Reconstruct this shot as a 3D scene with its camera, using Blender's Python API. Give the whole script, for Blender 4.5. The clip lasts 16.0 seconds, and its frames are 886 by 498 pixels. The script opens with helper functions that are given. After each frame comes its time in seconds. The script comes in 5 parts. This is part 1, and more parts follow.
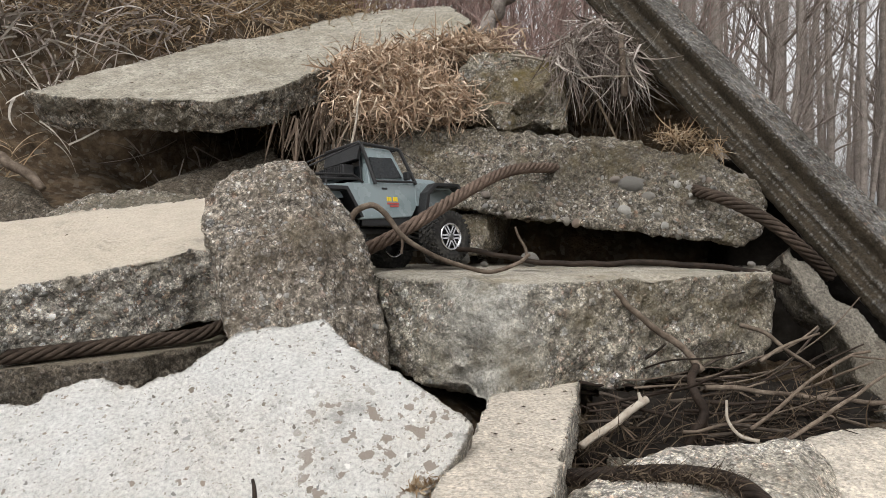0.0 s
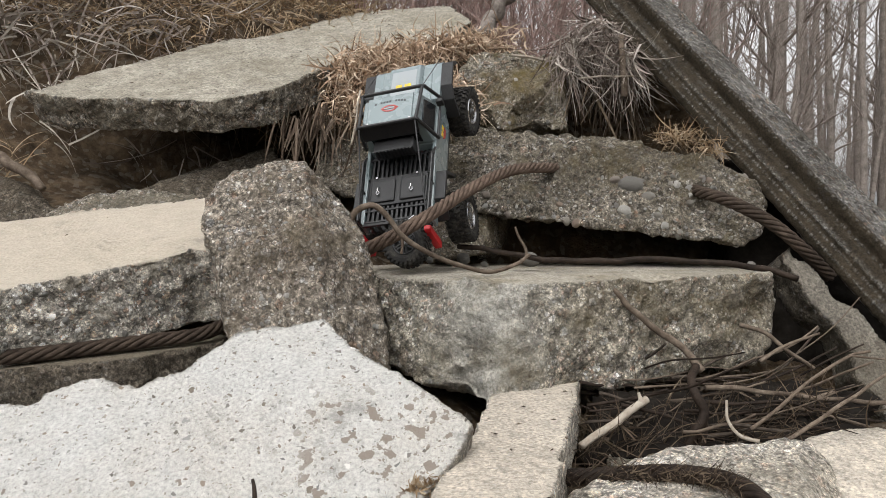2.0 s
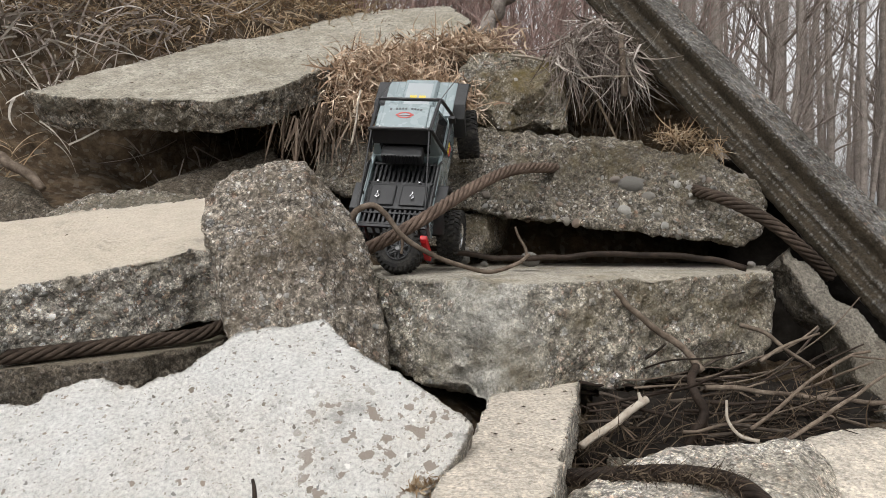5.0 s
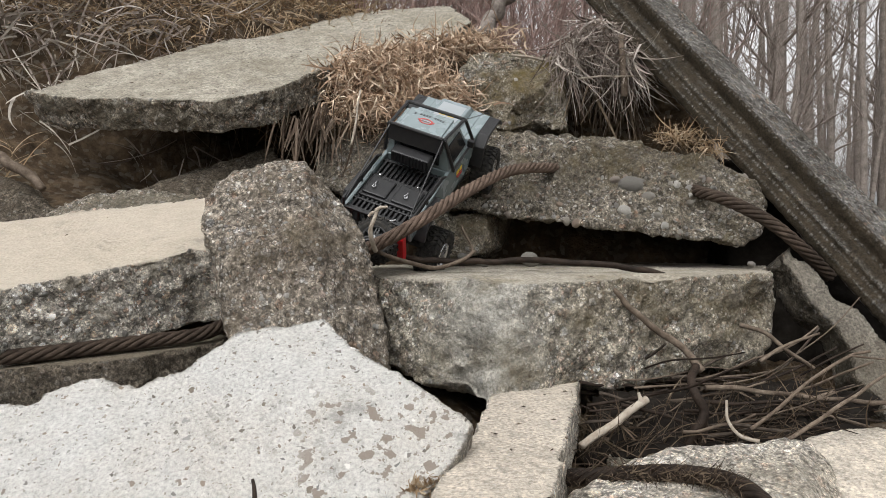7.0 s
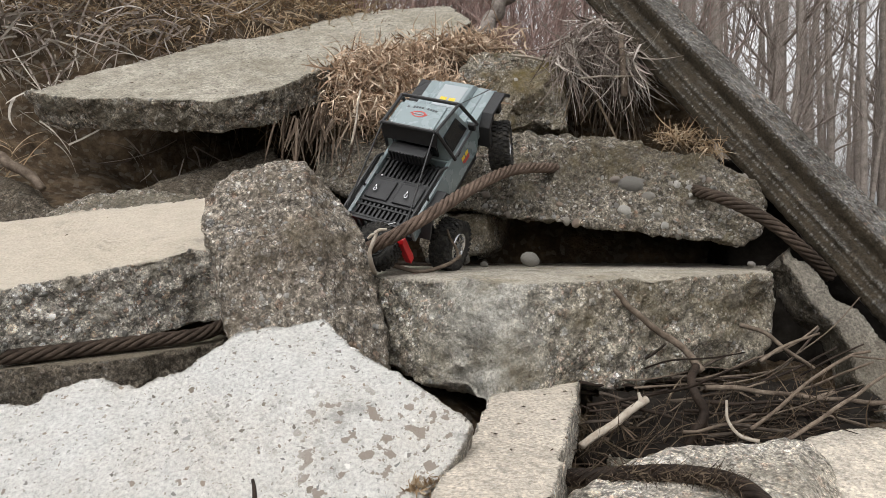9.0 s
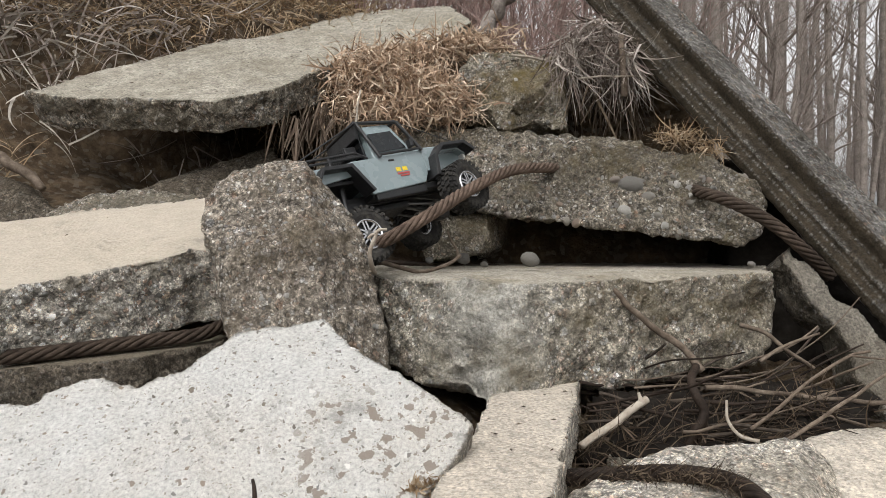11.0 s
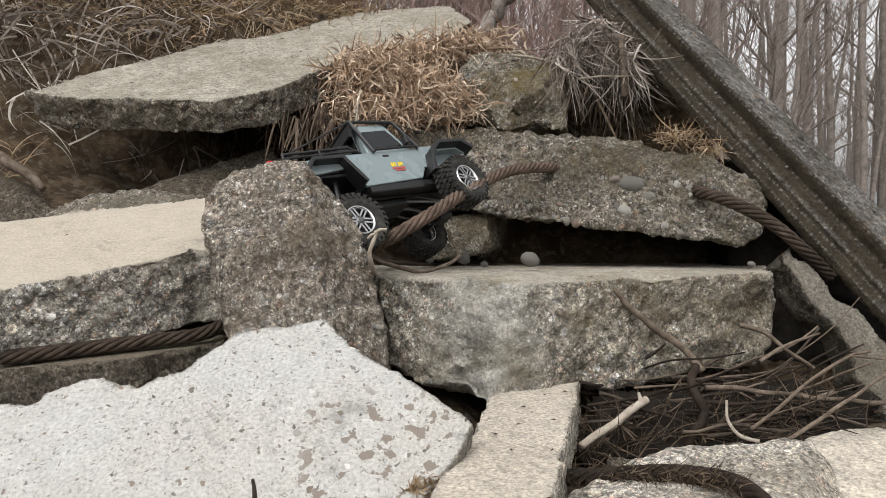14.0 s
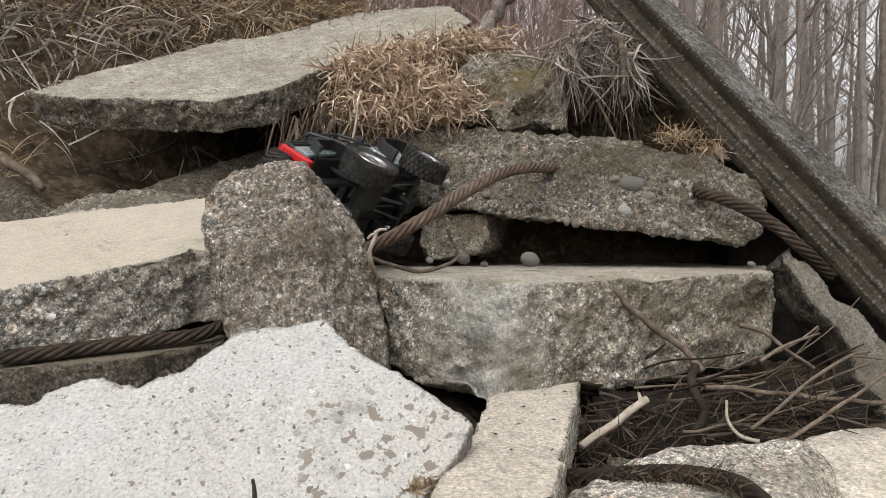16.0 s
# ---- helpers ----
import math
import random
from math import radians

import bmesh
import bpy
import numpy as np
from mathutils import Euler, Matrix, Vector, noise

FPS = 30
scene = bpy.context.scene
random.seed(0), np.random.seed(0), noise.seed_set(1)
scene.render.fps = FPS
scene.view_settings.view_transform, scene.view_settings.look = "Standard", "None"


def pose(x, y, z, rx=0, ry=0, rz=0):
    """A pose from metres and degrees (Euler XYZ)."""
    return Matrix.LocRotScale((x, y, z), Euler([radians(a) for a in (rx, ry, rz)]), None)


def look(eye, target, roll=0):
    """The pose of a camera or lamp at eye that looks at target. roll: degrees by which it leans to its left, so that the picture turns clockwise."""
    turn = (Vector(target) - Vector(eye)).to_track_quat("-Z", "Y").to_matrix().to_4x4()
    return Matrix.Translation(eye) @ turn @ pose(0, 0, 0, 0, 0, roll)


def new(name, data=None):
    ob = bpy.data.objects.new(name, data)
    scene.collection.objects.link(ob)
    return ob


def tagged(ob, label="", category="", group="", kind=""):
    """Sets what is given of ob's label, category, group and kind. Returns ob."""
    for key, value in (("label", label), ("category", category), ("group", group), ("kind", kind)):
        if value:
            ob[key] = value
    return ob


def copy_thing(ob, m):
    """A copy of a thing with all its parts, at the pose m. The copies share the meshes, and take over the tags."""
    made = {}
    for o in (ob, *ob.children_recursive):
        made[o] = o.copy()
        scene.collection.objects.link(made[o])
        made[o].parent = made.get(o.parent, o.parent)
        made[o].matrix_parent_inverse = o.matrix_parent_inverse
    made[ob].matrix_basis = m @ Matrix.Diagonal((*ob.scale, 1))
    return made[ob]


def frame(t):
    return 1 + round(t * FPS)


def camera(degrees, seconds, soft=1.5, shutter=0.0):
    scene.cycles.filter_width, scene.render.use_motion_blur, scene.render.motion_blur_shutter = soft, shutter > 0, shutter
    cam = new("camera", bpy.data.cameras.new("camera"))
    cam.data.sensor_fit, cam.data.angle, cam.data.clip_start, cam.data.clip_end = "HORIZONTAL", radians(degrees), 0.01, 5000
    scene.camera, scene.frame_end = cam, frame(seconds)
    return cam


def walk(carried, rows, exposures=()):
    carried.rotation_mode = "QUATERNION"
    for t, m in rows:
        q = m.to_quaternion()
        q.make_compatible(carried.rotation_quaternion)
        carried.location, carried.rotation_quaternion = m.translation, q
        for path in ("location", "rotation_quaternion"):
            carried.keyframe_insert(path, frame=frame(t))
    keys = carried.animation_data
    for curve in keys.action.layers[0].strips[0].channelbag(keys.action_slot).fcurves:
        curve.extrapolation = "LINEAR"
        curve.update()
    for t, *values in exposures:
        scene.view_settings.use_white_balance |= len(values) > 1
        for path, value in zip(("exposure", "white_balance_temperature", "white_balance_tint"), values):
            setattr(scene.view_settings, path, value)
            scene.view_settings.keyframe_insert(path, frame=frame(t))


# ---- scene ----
cam = camera(60, 16.0, soft=0.6, shutter=0.4)
EYE = (0, 0, 0.55)
STAND = look(EYE, (0, 10, 0.2996))
walk(cam, [(0, STAND), (16, STAND)], [(0, 0.58), (16, 0.58)])

# ---- light: a bright overcast day ----
world = bpy.data.worlds.new("overcast_sky")
scene.world = world
world.use_nodes = True
wn, wl = world.node_tree.nodes, world.node_tree.links
sky = wn.new("ShaderNodeTexSky")
sky.sky_type, sky.sun_disc = "NISHITA", False
sky.sun_elevation, sky.sun_rotation = radians(55), radians(200)
sky.air_density, sky.dust_density = 1.0, 4.0
grey = wn.new("ShaderNodeHueSaturation")
grey.inputs["Saturation"].default_value = 0.05
wl.new(sky.outputs[0], grey.inputs["Color"])
wl.new(grey.outputs[0], wn["Background"].inputs["Color"])
wn["Background"].inputs["Strength"].default_value = 0.15
sun = new("sun", bpy.data.lights.new("sun", "SUN"))
sun.data.energy, sun.data.angle, sun.data.color = 0.4, radians(45), (1.0, 0.985, 0.97)
sun.matrix_world = look((-1.2, -3.2, 5.0), (0, 0, 0))


# ---- materials ----
class Shader:
    """A node material put together by short calls."""

    def __init__(self, name, rough=0.9, metal=0.0):
        self.mat = bpy.data.materials.new(name)
        self.mat.use_nodes = True
        self.nodes, self.links = self.mat.node_tree.nodes, self.mat.node_tree.links
        self.bsdf = self.nodes["Principled BSDF"]
        self.bsdf.inputs["Roughness"].default_value = rough
        self.bsdf.inputs["Metallic"].default_value = metal
        if rough > 0.55 and not metal:
            self.bsdf.inputs["Specular IOR Level"].default_value = 0.12
        self.coord = self.nodes.new("ShaderNodeTexCoord").outputs["Object"]

    def put(self, value, socket):
        if isinstance(value, bpy.types.NodeSocket):
            self.links.new(value, socket)
        else:
            socket.default_value = value

    def noise(self, scale, detail=4.0, rough=0.6, stretch=None):
        n = self.nodes.new("ShaderNodeTexNoise")
        n.inputs["Scale"].default_value, n.inputs["Detail"].default_value = scale, detail
        n.inputs["Roughness"].default_value = rough
        self.links.new(self.stretched(stretch), n.inputs["Vector"])
        return n.outputs["Fac"]

    def stretched(self, stretch):
        if not stretch:
            return self.coord
        m = self.nodes.new("ShaderNodeMapping")
        m.inputs["Scale"].default_value = stretch
        self.links.new(self.coord, m.inputs["Vector"])
        return m.outputs[0]

    def cells(self, scale, out="Distance", wobble=0.0):
        v = self.nodes.new("ShaderNodeTexVoronoi")
        v.inputs["Scale"].default_value = scale
        v.inputs["Randomness"].default_value = 1.0
        if wobble:
            n = self.nodes.new("ShaderNodeTexNoise")
            n.inputs["Scale"].default_value = 70.0
            self.links.new(self.coord, n.inputs["Vector"])
            m = self.nodes.new("ShaderNodeVectorMath")
            m.operation = "MULTIPLY_ADD"
            m.inputs[1].default_value = (wobble, wobble, wobble)
            self.links.new(n.outputs["Color"], m.inputs[0])
            self.links.new(self.coord, m.inputs[2])
            self.links.new(m.outputs[0], v.inputs["Vector"])
        else:
            self.links.new(self.coord, v.inputs["Vector"])
        return v.outputs[out]

    def attr(self, name):
        a = self.nodes.new("ShaderNodeAttribute")
        a.attribute_name = name
        return a.outputs["Fac"]

    def island(self):
        return self.nodes.new("ShaderNodeNewGeometry").outputs["Random Per Island"]

    def each(self):
        return self.nodes.new("ShaderNodeObjectInfo").outputs["Random"]

    def ramp(self, fac, *stops):
        r = self.nodes.new("ShaderNodeValToRGB")
        while len(r.color_ramp.elements) < len(stops):
            r.color_ramp.elements.new(0.5)
        for e, (pos, col) in zip(r.color_ramp.elements, stops):
            e.position = pos
            e.color = (*col, 1) if isinstance(col, tuple) else (col, col, col, 1)
        self.put(fac, r.inputs["Fac"])
        return r.outputs["Color"]

    def mix(self, fac, a, b, kind="MIX"):
        m = self.nodes.new("ShaderNodeMix")
        m.data_type, m.blend_type = "RGBA", kind
        self.put(fac, m.inputs["Factor"])
        for v, s in ((a, m.inputs[6]), (b, m.inputs[7])):
            self.put((*v, 1) if isinstance(v, tuple) else v, s)
        return m.outputs[2]

    def math(self, op, a, b=0.0):
        m = self.nodes.new("ShaderNodeMath")
        m.operation, m.use_clamp = op, op in ("ADD", "MULTIPLY", "SUBTRACT")
        self.put(a, m.inputs[0])
        self.put(b, m.inputs[1])
        return m.outputs[0]

    def bump(self, height, depth, strength=1.0):
        b = self.nodes.new("ShaderNodeBump")
        b.inputs["Distance"].default_value, b.inputs["Strength"].default_value = depth, strength
        self.put(height, b.inputs["Height"])
        last = self.bsdf.inputs["Normal"]
        if last.links:
            self.links.new(last.links[0].from_socket, b.inputs["Normal"])
        self.links.new(b.outputs[0], last)

    def done(self, colour, rough=None):
        self.put((*colour, 1) if isinstance(colour, tuple) else colour, self.bsdf.inputs["Base Color"])
        if rough is not None:
            self.put(rough, self.bsdf.inputs["Roughness"])
        return self.mat


def concrete(name, cast, broken, stain, stain_amount=0.45, chips=0.5, moss=0.0, pits=0.0, wet=0.0, fresh=None, stones=0.8, mottle=0.25, grit=1.0, bloom=0.55):
    """Old concrete: a mottled cast skin, and broken faces that bare stones; 'broken' is 1 where a face is torn."""
    s = Shader(name)
    torn = s.attr("broken")
    big, mid, fine = s.noise(3.5, 6, 0.65), s.noise(19.0, 8, 0.72), s.noise(150.0, 4, 0.75)
    blot = s.noise(9.0, 8, 0.75)
    # the cast skin: mottled, gritty
    skin = s.mix(s.ramp(mid, (0.32, 0.0), (0.68, 1.0)), tuple(c * (1 - mottle) for c in cast), tuple(min(1, c * (1 + 0.6 * mottle)) for c in cast))
    skin = s.mix(grit, skin, s.mix(1.0, skin, s.ramp(fine, (0.34, 0.6), (0.5, 0.98), (0.66, 1.25)), "MULTIPLY"))
    speck = s.ramp(s.cells(130.0, "Color"), (0.25, 0.55), (0.4, 1.0), (0.66, 1.0), (0.8, 1.3))
    skin = s.mix(chips, skin, s.mix(1.0, skin, speck, "MULTIPLY"))
    # torn faces: sandy mortar, weathered in patches, with stones of three sizes
    mortar = s.mix(s.ramp(blot, (0.35, 0.0), (0.65, 1.0)), tuple(c * 0.6 for c in broken), tuple(min(1, c * 1.25) for c in broken))
    mortar = s.mix(1.0, mortar, s.ramp(fine, (0.32, 0.4), (0.5, 0.98), (0.66, 1.5)), "MULTIPLY")
    rubble, rise = mortar, fine
    for scale, share in ((36.0, 0.62), (64.0, 0.58), (125.0, 0.54)):
        pick = s.cells(scale, "Color", 0.006)
        near = s.cells(scale, "Distance", 0.006)
        body = s.math("MULTIPLY", s.ramp(near, (0.36, 1.0), (0.44, 0.0)), s.ramp(pick, (share - 0.04, 0.0), (share, stones)))
        ring = s.math("MULTIPLY", s.ramp(near, (0.38, 0.0), (0.43, 0.7), (0.5, 0.7), (0.56, 0.0)), s.ramp(pick, (share - 0.04, 0.0), (share, stones)))
        rubble = s.mix(ring, rubble, tuple(c * 0.4 for c in broken))
        k = sum(broken) / 0.75
        tone = s.ramp(pick, (share, (0.2 * k, 0.18 * k, 0.16 * k)), (share + 0.06, (0.4 * k, 0.35 * k, 0.28 * k)), (share + 0.12, (0.27 * k, 0.18 * k, 0.13 * k)), (share + 0.18, (0.34 * k, 0.335 * k, 0.33 * k)), (share + 0.26, (0.6 * k, 0.575 * k, 0.53 * k)))
        rubble = s.mix(body, rubble, tone)
        rise = s.math("ADD", s.math("MULTIPLY", rise, 0.7), s.math("MULTIPLY", body, 0.35))
    rubble = s.mix(1.0, rubble, s.ramp(s.cells(170.0, "Color"), (0.28, 0.66), (0.5, 1.0), (0.72, 1.35)), "MULTIPLY")
    # lime bloom and grime in broad patches, small dark holes
    lime = s.noise(13.0, 9, 0.72)
    rubble = s.mix(s.ramp(lime, (0.53, 0.0), (0.62, bloom)), rubble, s.mix(s.ramp(fine, (0.35, 0.0), (0.65, 1.0)), tuple(min(1, c * 1.3 + 0.03) for c in broken), tuple(min(1, c * 1.75 + 0.1) for c in broken)))
    grime = s.noise(6.5, 9, 0.74)
    rubble = s.mix(s.ramp(grime, (0.46, 0.0), (0.6, 0.72)), rubble, s.mix(1.0, rubble, (0.46, 0.43, 0.38), "MULTIPLY"))
    hole = s.math("MULTIPLY", s.ramp(s.cells(44.0, "Distance", 0.012), (0.16, 1.0), (0.22, 0.0)), s.ramp(s.cells(44.0, "Color", 0.012), (0.7, 0.0), (0.74, 0.9)))
    rubble = s.mix(hole, rubble, tuple(c * 0.16 for c in broken))
    rubble = s.mix(1.0, rubble, s.ramp(s.noise(320.0, 3, 0.7), (0.36, 0.62), (0.5, 1.0), (0.64, 1.4)), "MULTIPLY")
    rubble = s.mix(1.0, rubble, s.ramp(s.noise(48.0, 5, 0.65), (0.36, 0.5), (0.5, 1.0), (0.64, 1.5)), "MULTIPLY")
    if fresh:
        new_face = s.mix(s.ramp(mid, (0.35, 0.0), (0.65, 1.0)), tuple(c * 0.45 for c in fresh), fresh)
        new_face = s.mix(1.0, new_face, s.ramp(fine, (0.3, 0.5), (0.7, 1.3)), "MULTIPLY")
        rubble = s.mix(s.math("MULTIPLY", s.attr("fresh"), s.ramp(blot, (0.32, 0.3), (0.48, 1.0))), rubble, new_face)
    col = s.mix(torn, skin, rubble)
    col = s.mix(s.ramp(big, (0.42, 0.0), (0.66, stain_amount)), col, s.mix(1.0, s.mix(0.0, stain, stain), s.ramp(fine, (0.3, 0.6), (0.7, 1.3)), "MULTIPLY"))
    col = s.mix(s.ramp(s.noise(6.0, 9, 0.8), (0.56, 0.0), (0.64, 0.5)), col, tuple(c * 0.35 for c in broken))
    if moss:
        col = s.mix(s.ramp(s.noise(7.0, 7, 0.75), (0.52, 0.0), (0.64, moss)), col, (0.17, 0.13, 0.05))
    if pits:
        for scale, edge, depth in ((24.0, 0.13, 1.0), (52.0, 0.22, 0.95), (105.0, 0.27, 0.65)):
            hole = s.math("MULTIPLY", s.ramp(s.cells(scale, "Distance", 0.022), (edge - 0.03, 1.0), (edge, 0.0)), s.ramp(s.cells(scale, "Color", 0.022), (0.42, 0.0), (0.46, depth)))
            tone = s.ramp(s.cells(scale, "Color", 0.022), (0.45, (0.1, 0.09, 0.08)), (0.6, (0.25, 0.2, 0.155)), (0.75, (0.16, 0.155, 0.15)), (0.9, (0.7, 0.68, 0.64)))
            col = s.mix(s.math("MULTIPLY", hole, pits), col, tone)
    rough = 0.92
    if wet:
        drop = s.math("MULTIPLY", s.ramp(s.noise(30.0, 4, 0.55), (0.575, 0.0), (0.595, wet)), s.attr("wet"))
        col = s.mix(drop, col, (0.235, 0.2, 0.165))
        rough = s.mix(drop, (0.92, 0.92, 0.92), (0.55, 0.55, 0.55))
    s.bump(fine, 0.002, 0.3 + 0.4 * grit)
    s.bump(s.math("SUBTRACT", s.math("MULTIPLY", rise, s.math("ADD", torn, 0.1)), s.math("MULTIPLY", hole, torn)), 0.02)
    s.bump(s.noise(48.0, 5, 0.65), 0.01, 0.7)
    s.bump(mid, 0.01, 0.7)
    return s.done(col, rough)


WHITE_CONCRETE = concrete("white_concrete", (0.53, 0.522, 0.497), (0.42, 0.4, 0.365), (0.5, 0.46, 0.4), 0.5, 0.1, pits=0.95, wet=0.95, mottle=0.14, grit=0.7)
TAN_CONCRETE = concrete("tan_concrete", (0.52, 0.458, 0.375), (0.53, 0.49, 0.43), (0.43, 0.37, 0.29), 0.35, 0.05, mottle=0.14, grit=0.35)
PLANK_CONCRETE = concrete("sandy_concrete", (0.6, 0.535, 0.45), (0.6, 0.55, 0.475), (0.45, 0.39, 0.31), 0.25, 0.5, pits=0.4, grit=0.9, stones=0.45)
GREY_CONCRETE = concrete("weathered_concrete", (0.39, 0.357, 0.297), (0.33, 0.296, 0.245), (0.2, 0.178, 0.133), 0.65, 0.6, mottle=0.4)
# dusty brown on the stones; on the lower slab the dark tone carries shade
DUSTY_AND_SHADED_CONCRETE = concrete("dusty_and_shaded_concrete", (0.2, 0.17, 0.13), (0.17, 0.145, 0.115), (0.11, 0.09, 0.065), 0.5, 0.3, stones=0.3)
BLOCK_CONCRETE = concrete("block_concrete", (0.44, 0.4, 0.335), (0.43, 0.388, 0.318), (0.25, 0.214, 0.155), 0.4, 0.4, moss=0.3, fresh=(0.74, 0.71, 0.64))
DARK_CONCRETE = concrete("pebbly_concrete", (0.24, 0.22, 0.18), (0.25, 0.222, 0.18), (0.1, 0.085, 0.064), 0.55, 0.4, moss=0.3)
STONE_CONCRETE = concrete("brown_concrete", (0.2, 0.18, 0.15), (0.36, 0.316, 0.264), (0.21, 0.17, 0.13), 0.5, 0.4, moss=0.15, bloom=0.3)
MOSSY_CONCRETE = concrete("mossy_concrete", (0.25, 0.23, 0.18), (0.27, 0.245, 0.2), (0.2, 0.155, 0.085), 0.75, 0.4, moss=0.75)
SIDE_CONCRETE = concrete("rotten_concrete", (0.2, 0.18, 0.15), (0.13, 0.113, 0.09), (0.11, 0.094, 0.07), 0.7, 0.5, mottle=0.45)
# brown cast skin, darkened further to hold the shade of recess and underside
BEAM_CONCRETE = concrete("brown_shaded_concrete", (0.052, 0.041, 0.028), (0.29, 0.28, 0.268), (0.03, 0.025, 0.018), 0.5, 0.2, mottle=0.6, bloom=0.35)


def soil_material():
    s = Shader("soil", 0.95)
    n = s.noise(14.0, 8, 0.7)
    col = s.ramp(n, (0.3, (0.018, 0.012, 0.007)), (0.5, (0.066, 0.045, 0.027)), (0.72, (0.155, 0.113, 0.073)))
    col = s.mix(s.ramp(s.cells(60.0, "Color"), (0.6, 0.0), (0.9, 0.5)), col, (0.17, 0.155, 0.13))
    s.bump(n, 0.02)
    s.bump(s.noise(90.0, 4, 0.7), 0.006)
    return s.done(col)


def blade_material(name, *tones):
    s = Shader(name, 0.75)
    stops = [((i + 0.5) / len(tones), t) for i, t in enumerate(tones)]
    col = s.ramp(s.island(), *stops)
    col = s.mix(s.ramp(s.noise(30.0, 3), (0.35, 0.0), (0.7, 0.45)), col, tuple(c * 0.45 for c in tones[0]))
    return s.done(col)


def wood_material(name, dark, light, stretch=(1, 1, 1), rough=0.85):
    s = Shader(name, rough)
    n = s.noise(45.0, 6, 0.7)
    col = s.ramp(n, (0.3, dark), (0.7, light))
    col = s.mix(s.ramp(s.noise(9.0, 3), (0.4, 0.0), (0.7, 0.6)), col, tuple(c * 0.5 for c in dark))
    s.bump(n, 0.004)
    return s.done(col)


def plain(name, colour, rough=0.5, metal=0.0, wear=0.25, grain=0.0006):
    """Moulded plastic, paint or metal with dust and fine wear."""
    s = Shader(name, rough, metal)
    n = s.noise(55.0, 6, 0.7)
    col = s.mix(s.ramp(n, (0.45, 0.0), (0.75, wear)), colour, (0.2, 0.18, 0.15))
    if grain:
        s.bump(s.noise(400.0, 2), grain)
    return s.done(col, s.ramp(s.noise(20.0, 4), (0.3, rough * 0.85), (0.7, min(1, rough * 1.25))))


SOIL = soil_material()
# near-black: wet humus under the sticks, and painted shade in the beam's crevice
HUMUS_AND_GAP_SHADE = plain("humus_and_gap_shade", (0.011, 0.0085, 0.0065), 0.8, 0.0, 0.06, 0.0)
STRAW = blade_material("dead_straw", (0.18, 0.115, 0.063), (0.4, 0.29, 0.18), (0.29, 0.205, 0.125), (0.52, 0.42, 0.3))
GREY_STRAW = blade_material("grey_dead_straw", (0.13, 0.1, 0.085), (0.34, 0.29, 0.25), (0.23, 0.185, 0.155), (0.52, 0.47, 0.42))
STALKS = blade_material("brown_stalks", (0.07, 0.05, 0.036), (0.2, 0.15, 0.11), (0.13, 0.095, 0.07), (0.3, 0.24, 0.19))
MAT_LEAVES = blade_material("brown_leaf_litter", (0.23, 0.15, 0.1), (0.62, 0.46, 0.325), (0.43, 0.3, 0.205), (0.75, 0.62, 0.48))
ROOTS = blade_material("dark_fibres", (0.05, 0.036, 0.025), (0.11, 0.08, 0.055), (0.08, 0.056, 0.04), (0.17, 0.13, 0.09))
TWIG = wood_material("grey_twig", (0.07, 0.05, 0.037), (0.25, 0.2, 0.155))
DARK_TWIG = wood_material("dark_twig", (0.014, 0.01, 0.008), (0.055, 0.039, 0.029), rough=0.6)
GREY_TWIG = wood_material("dull_grey_twig", (0.035, 0.027, 0.021), (0.13, 0.105, 0.085))
PALE_TWIG = wood_material("pale_stripped_twig", (0.27, 0.22, 0.17), (0.5, 0.45, 0.38))
BARK = wood_material("grey_bark", (0.15, 0.127, 0.11), (0.36, 0.315, 0.28))
FAR_TWIGS = wood_material("far_twigs", (0.17, 0.138, 0.12), (0.33, 0.285, 0.25))
RED_TWIGS = wood_material("reddish_twigs", (0.26, 0.17, 0.15), (0.42, 0.31, 0.275))
PALE_STRAW = blade_material("pale_grey_stalks", (0.3, 0.265, 0.22), (0.5, 0.46, 0.4), (0.4, 0.36, 0.31), (0.58, 0.54, 0.48))
RUST = wood_material("rusty_steel", (0.08, 0.055, 0.042), (0.2, 0.145, 0.112), rough=0.7)
# dark rust; on the rope under the tan slab it also paints shade
DARK_SHADED_RUST = wood_material("dark_shaded_rusty_steel", (0.03, 0.022, 0.017), (0.09, 0.066, 0.05), rough=0.75)


def pebble_material():
    s = Shader("pebble", 0.7)
    col = s.ramp(s.each(), (0.05, (0.17, 0.165, 0.155)), (0.3, (0.32, 0.3, 0.265)), (0.5, (0.27, 0.2, 0.155)), (0.7, (0.3, 0.295, 0.285)), (0.92, (0.58, 0.555, 0.51)))
    col = s.mix(s.ramp(s.noise(60.0, 4), (0.4, 0.0), (0.7, 0.6)), col, (0.15, 0.13, 0.1))
    s.bump(s.noise(120.0, 4), 0.003)
    return s.done(col)


PEBBLE = pebble_material()


# ---- mesh helpers ----
def mesh_of(name, verts, faces, material=None, smooth=False):
    me = bpy.data.meshes.new(name)
    me.from_pydata([tuple(v) for v in verts], [], [tuple(f) for f in faces])
    me.update()
    if material:
        me.materials.append(material)
    if smooth:
        me.shade_smooth()
    return me


def part(name, bm, material, parent, label="", smooth=False):
    """Links a bmesh as one mesh object under a thing or a part."""
    me = bpy.data.meshes.new(name)
    bm.to_mesh(me)
    bm.free()
    me.materials.append(material)
    if smooth:
        me.shade_smooth()
    ob = new(name, me)
    ob.parent = parent
    return tagged(ob, label)


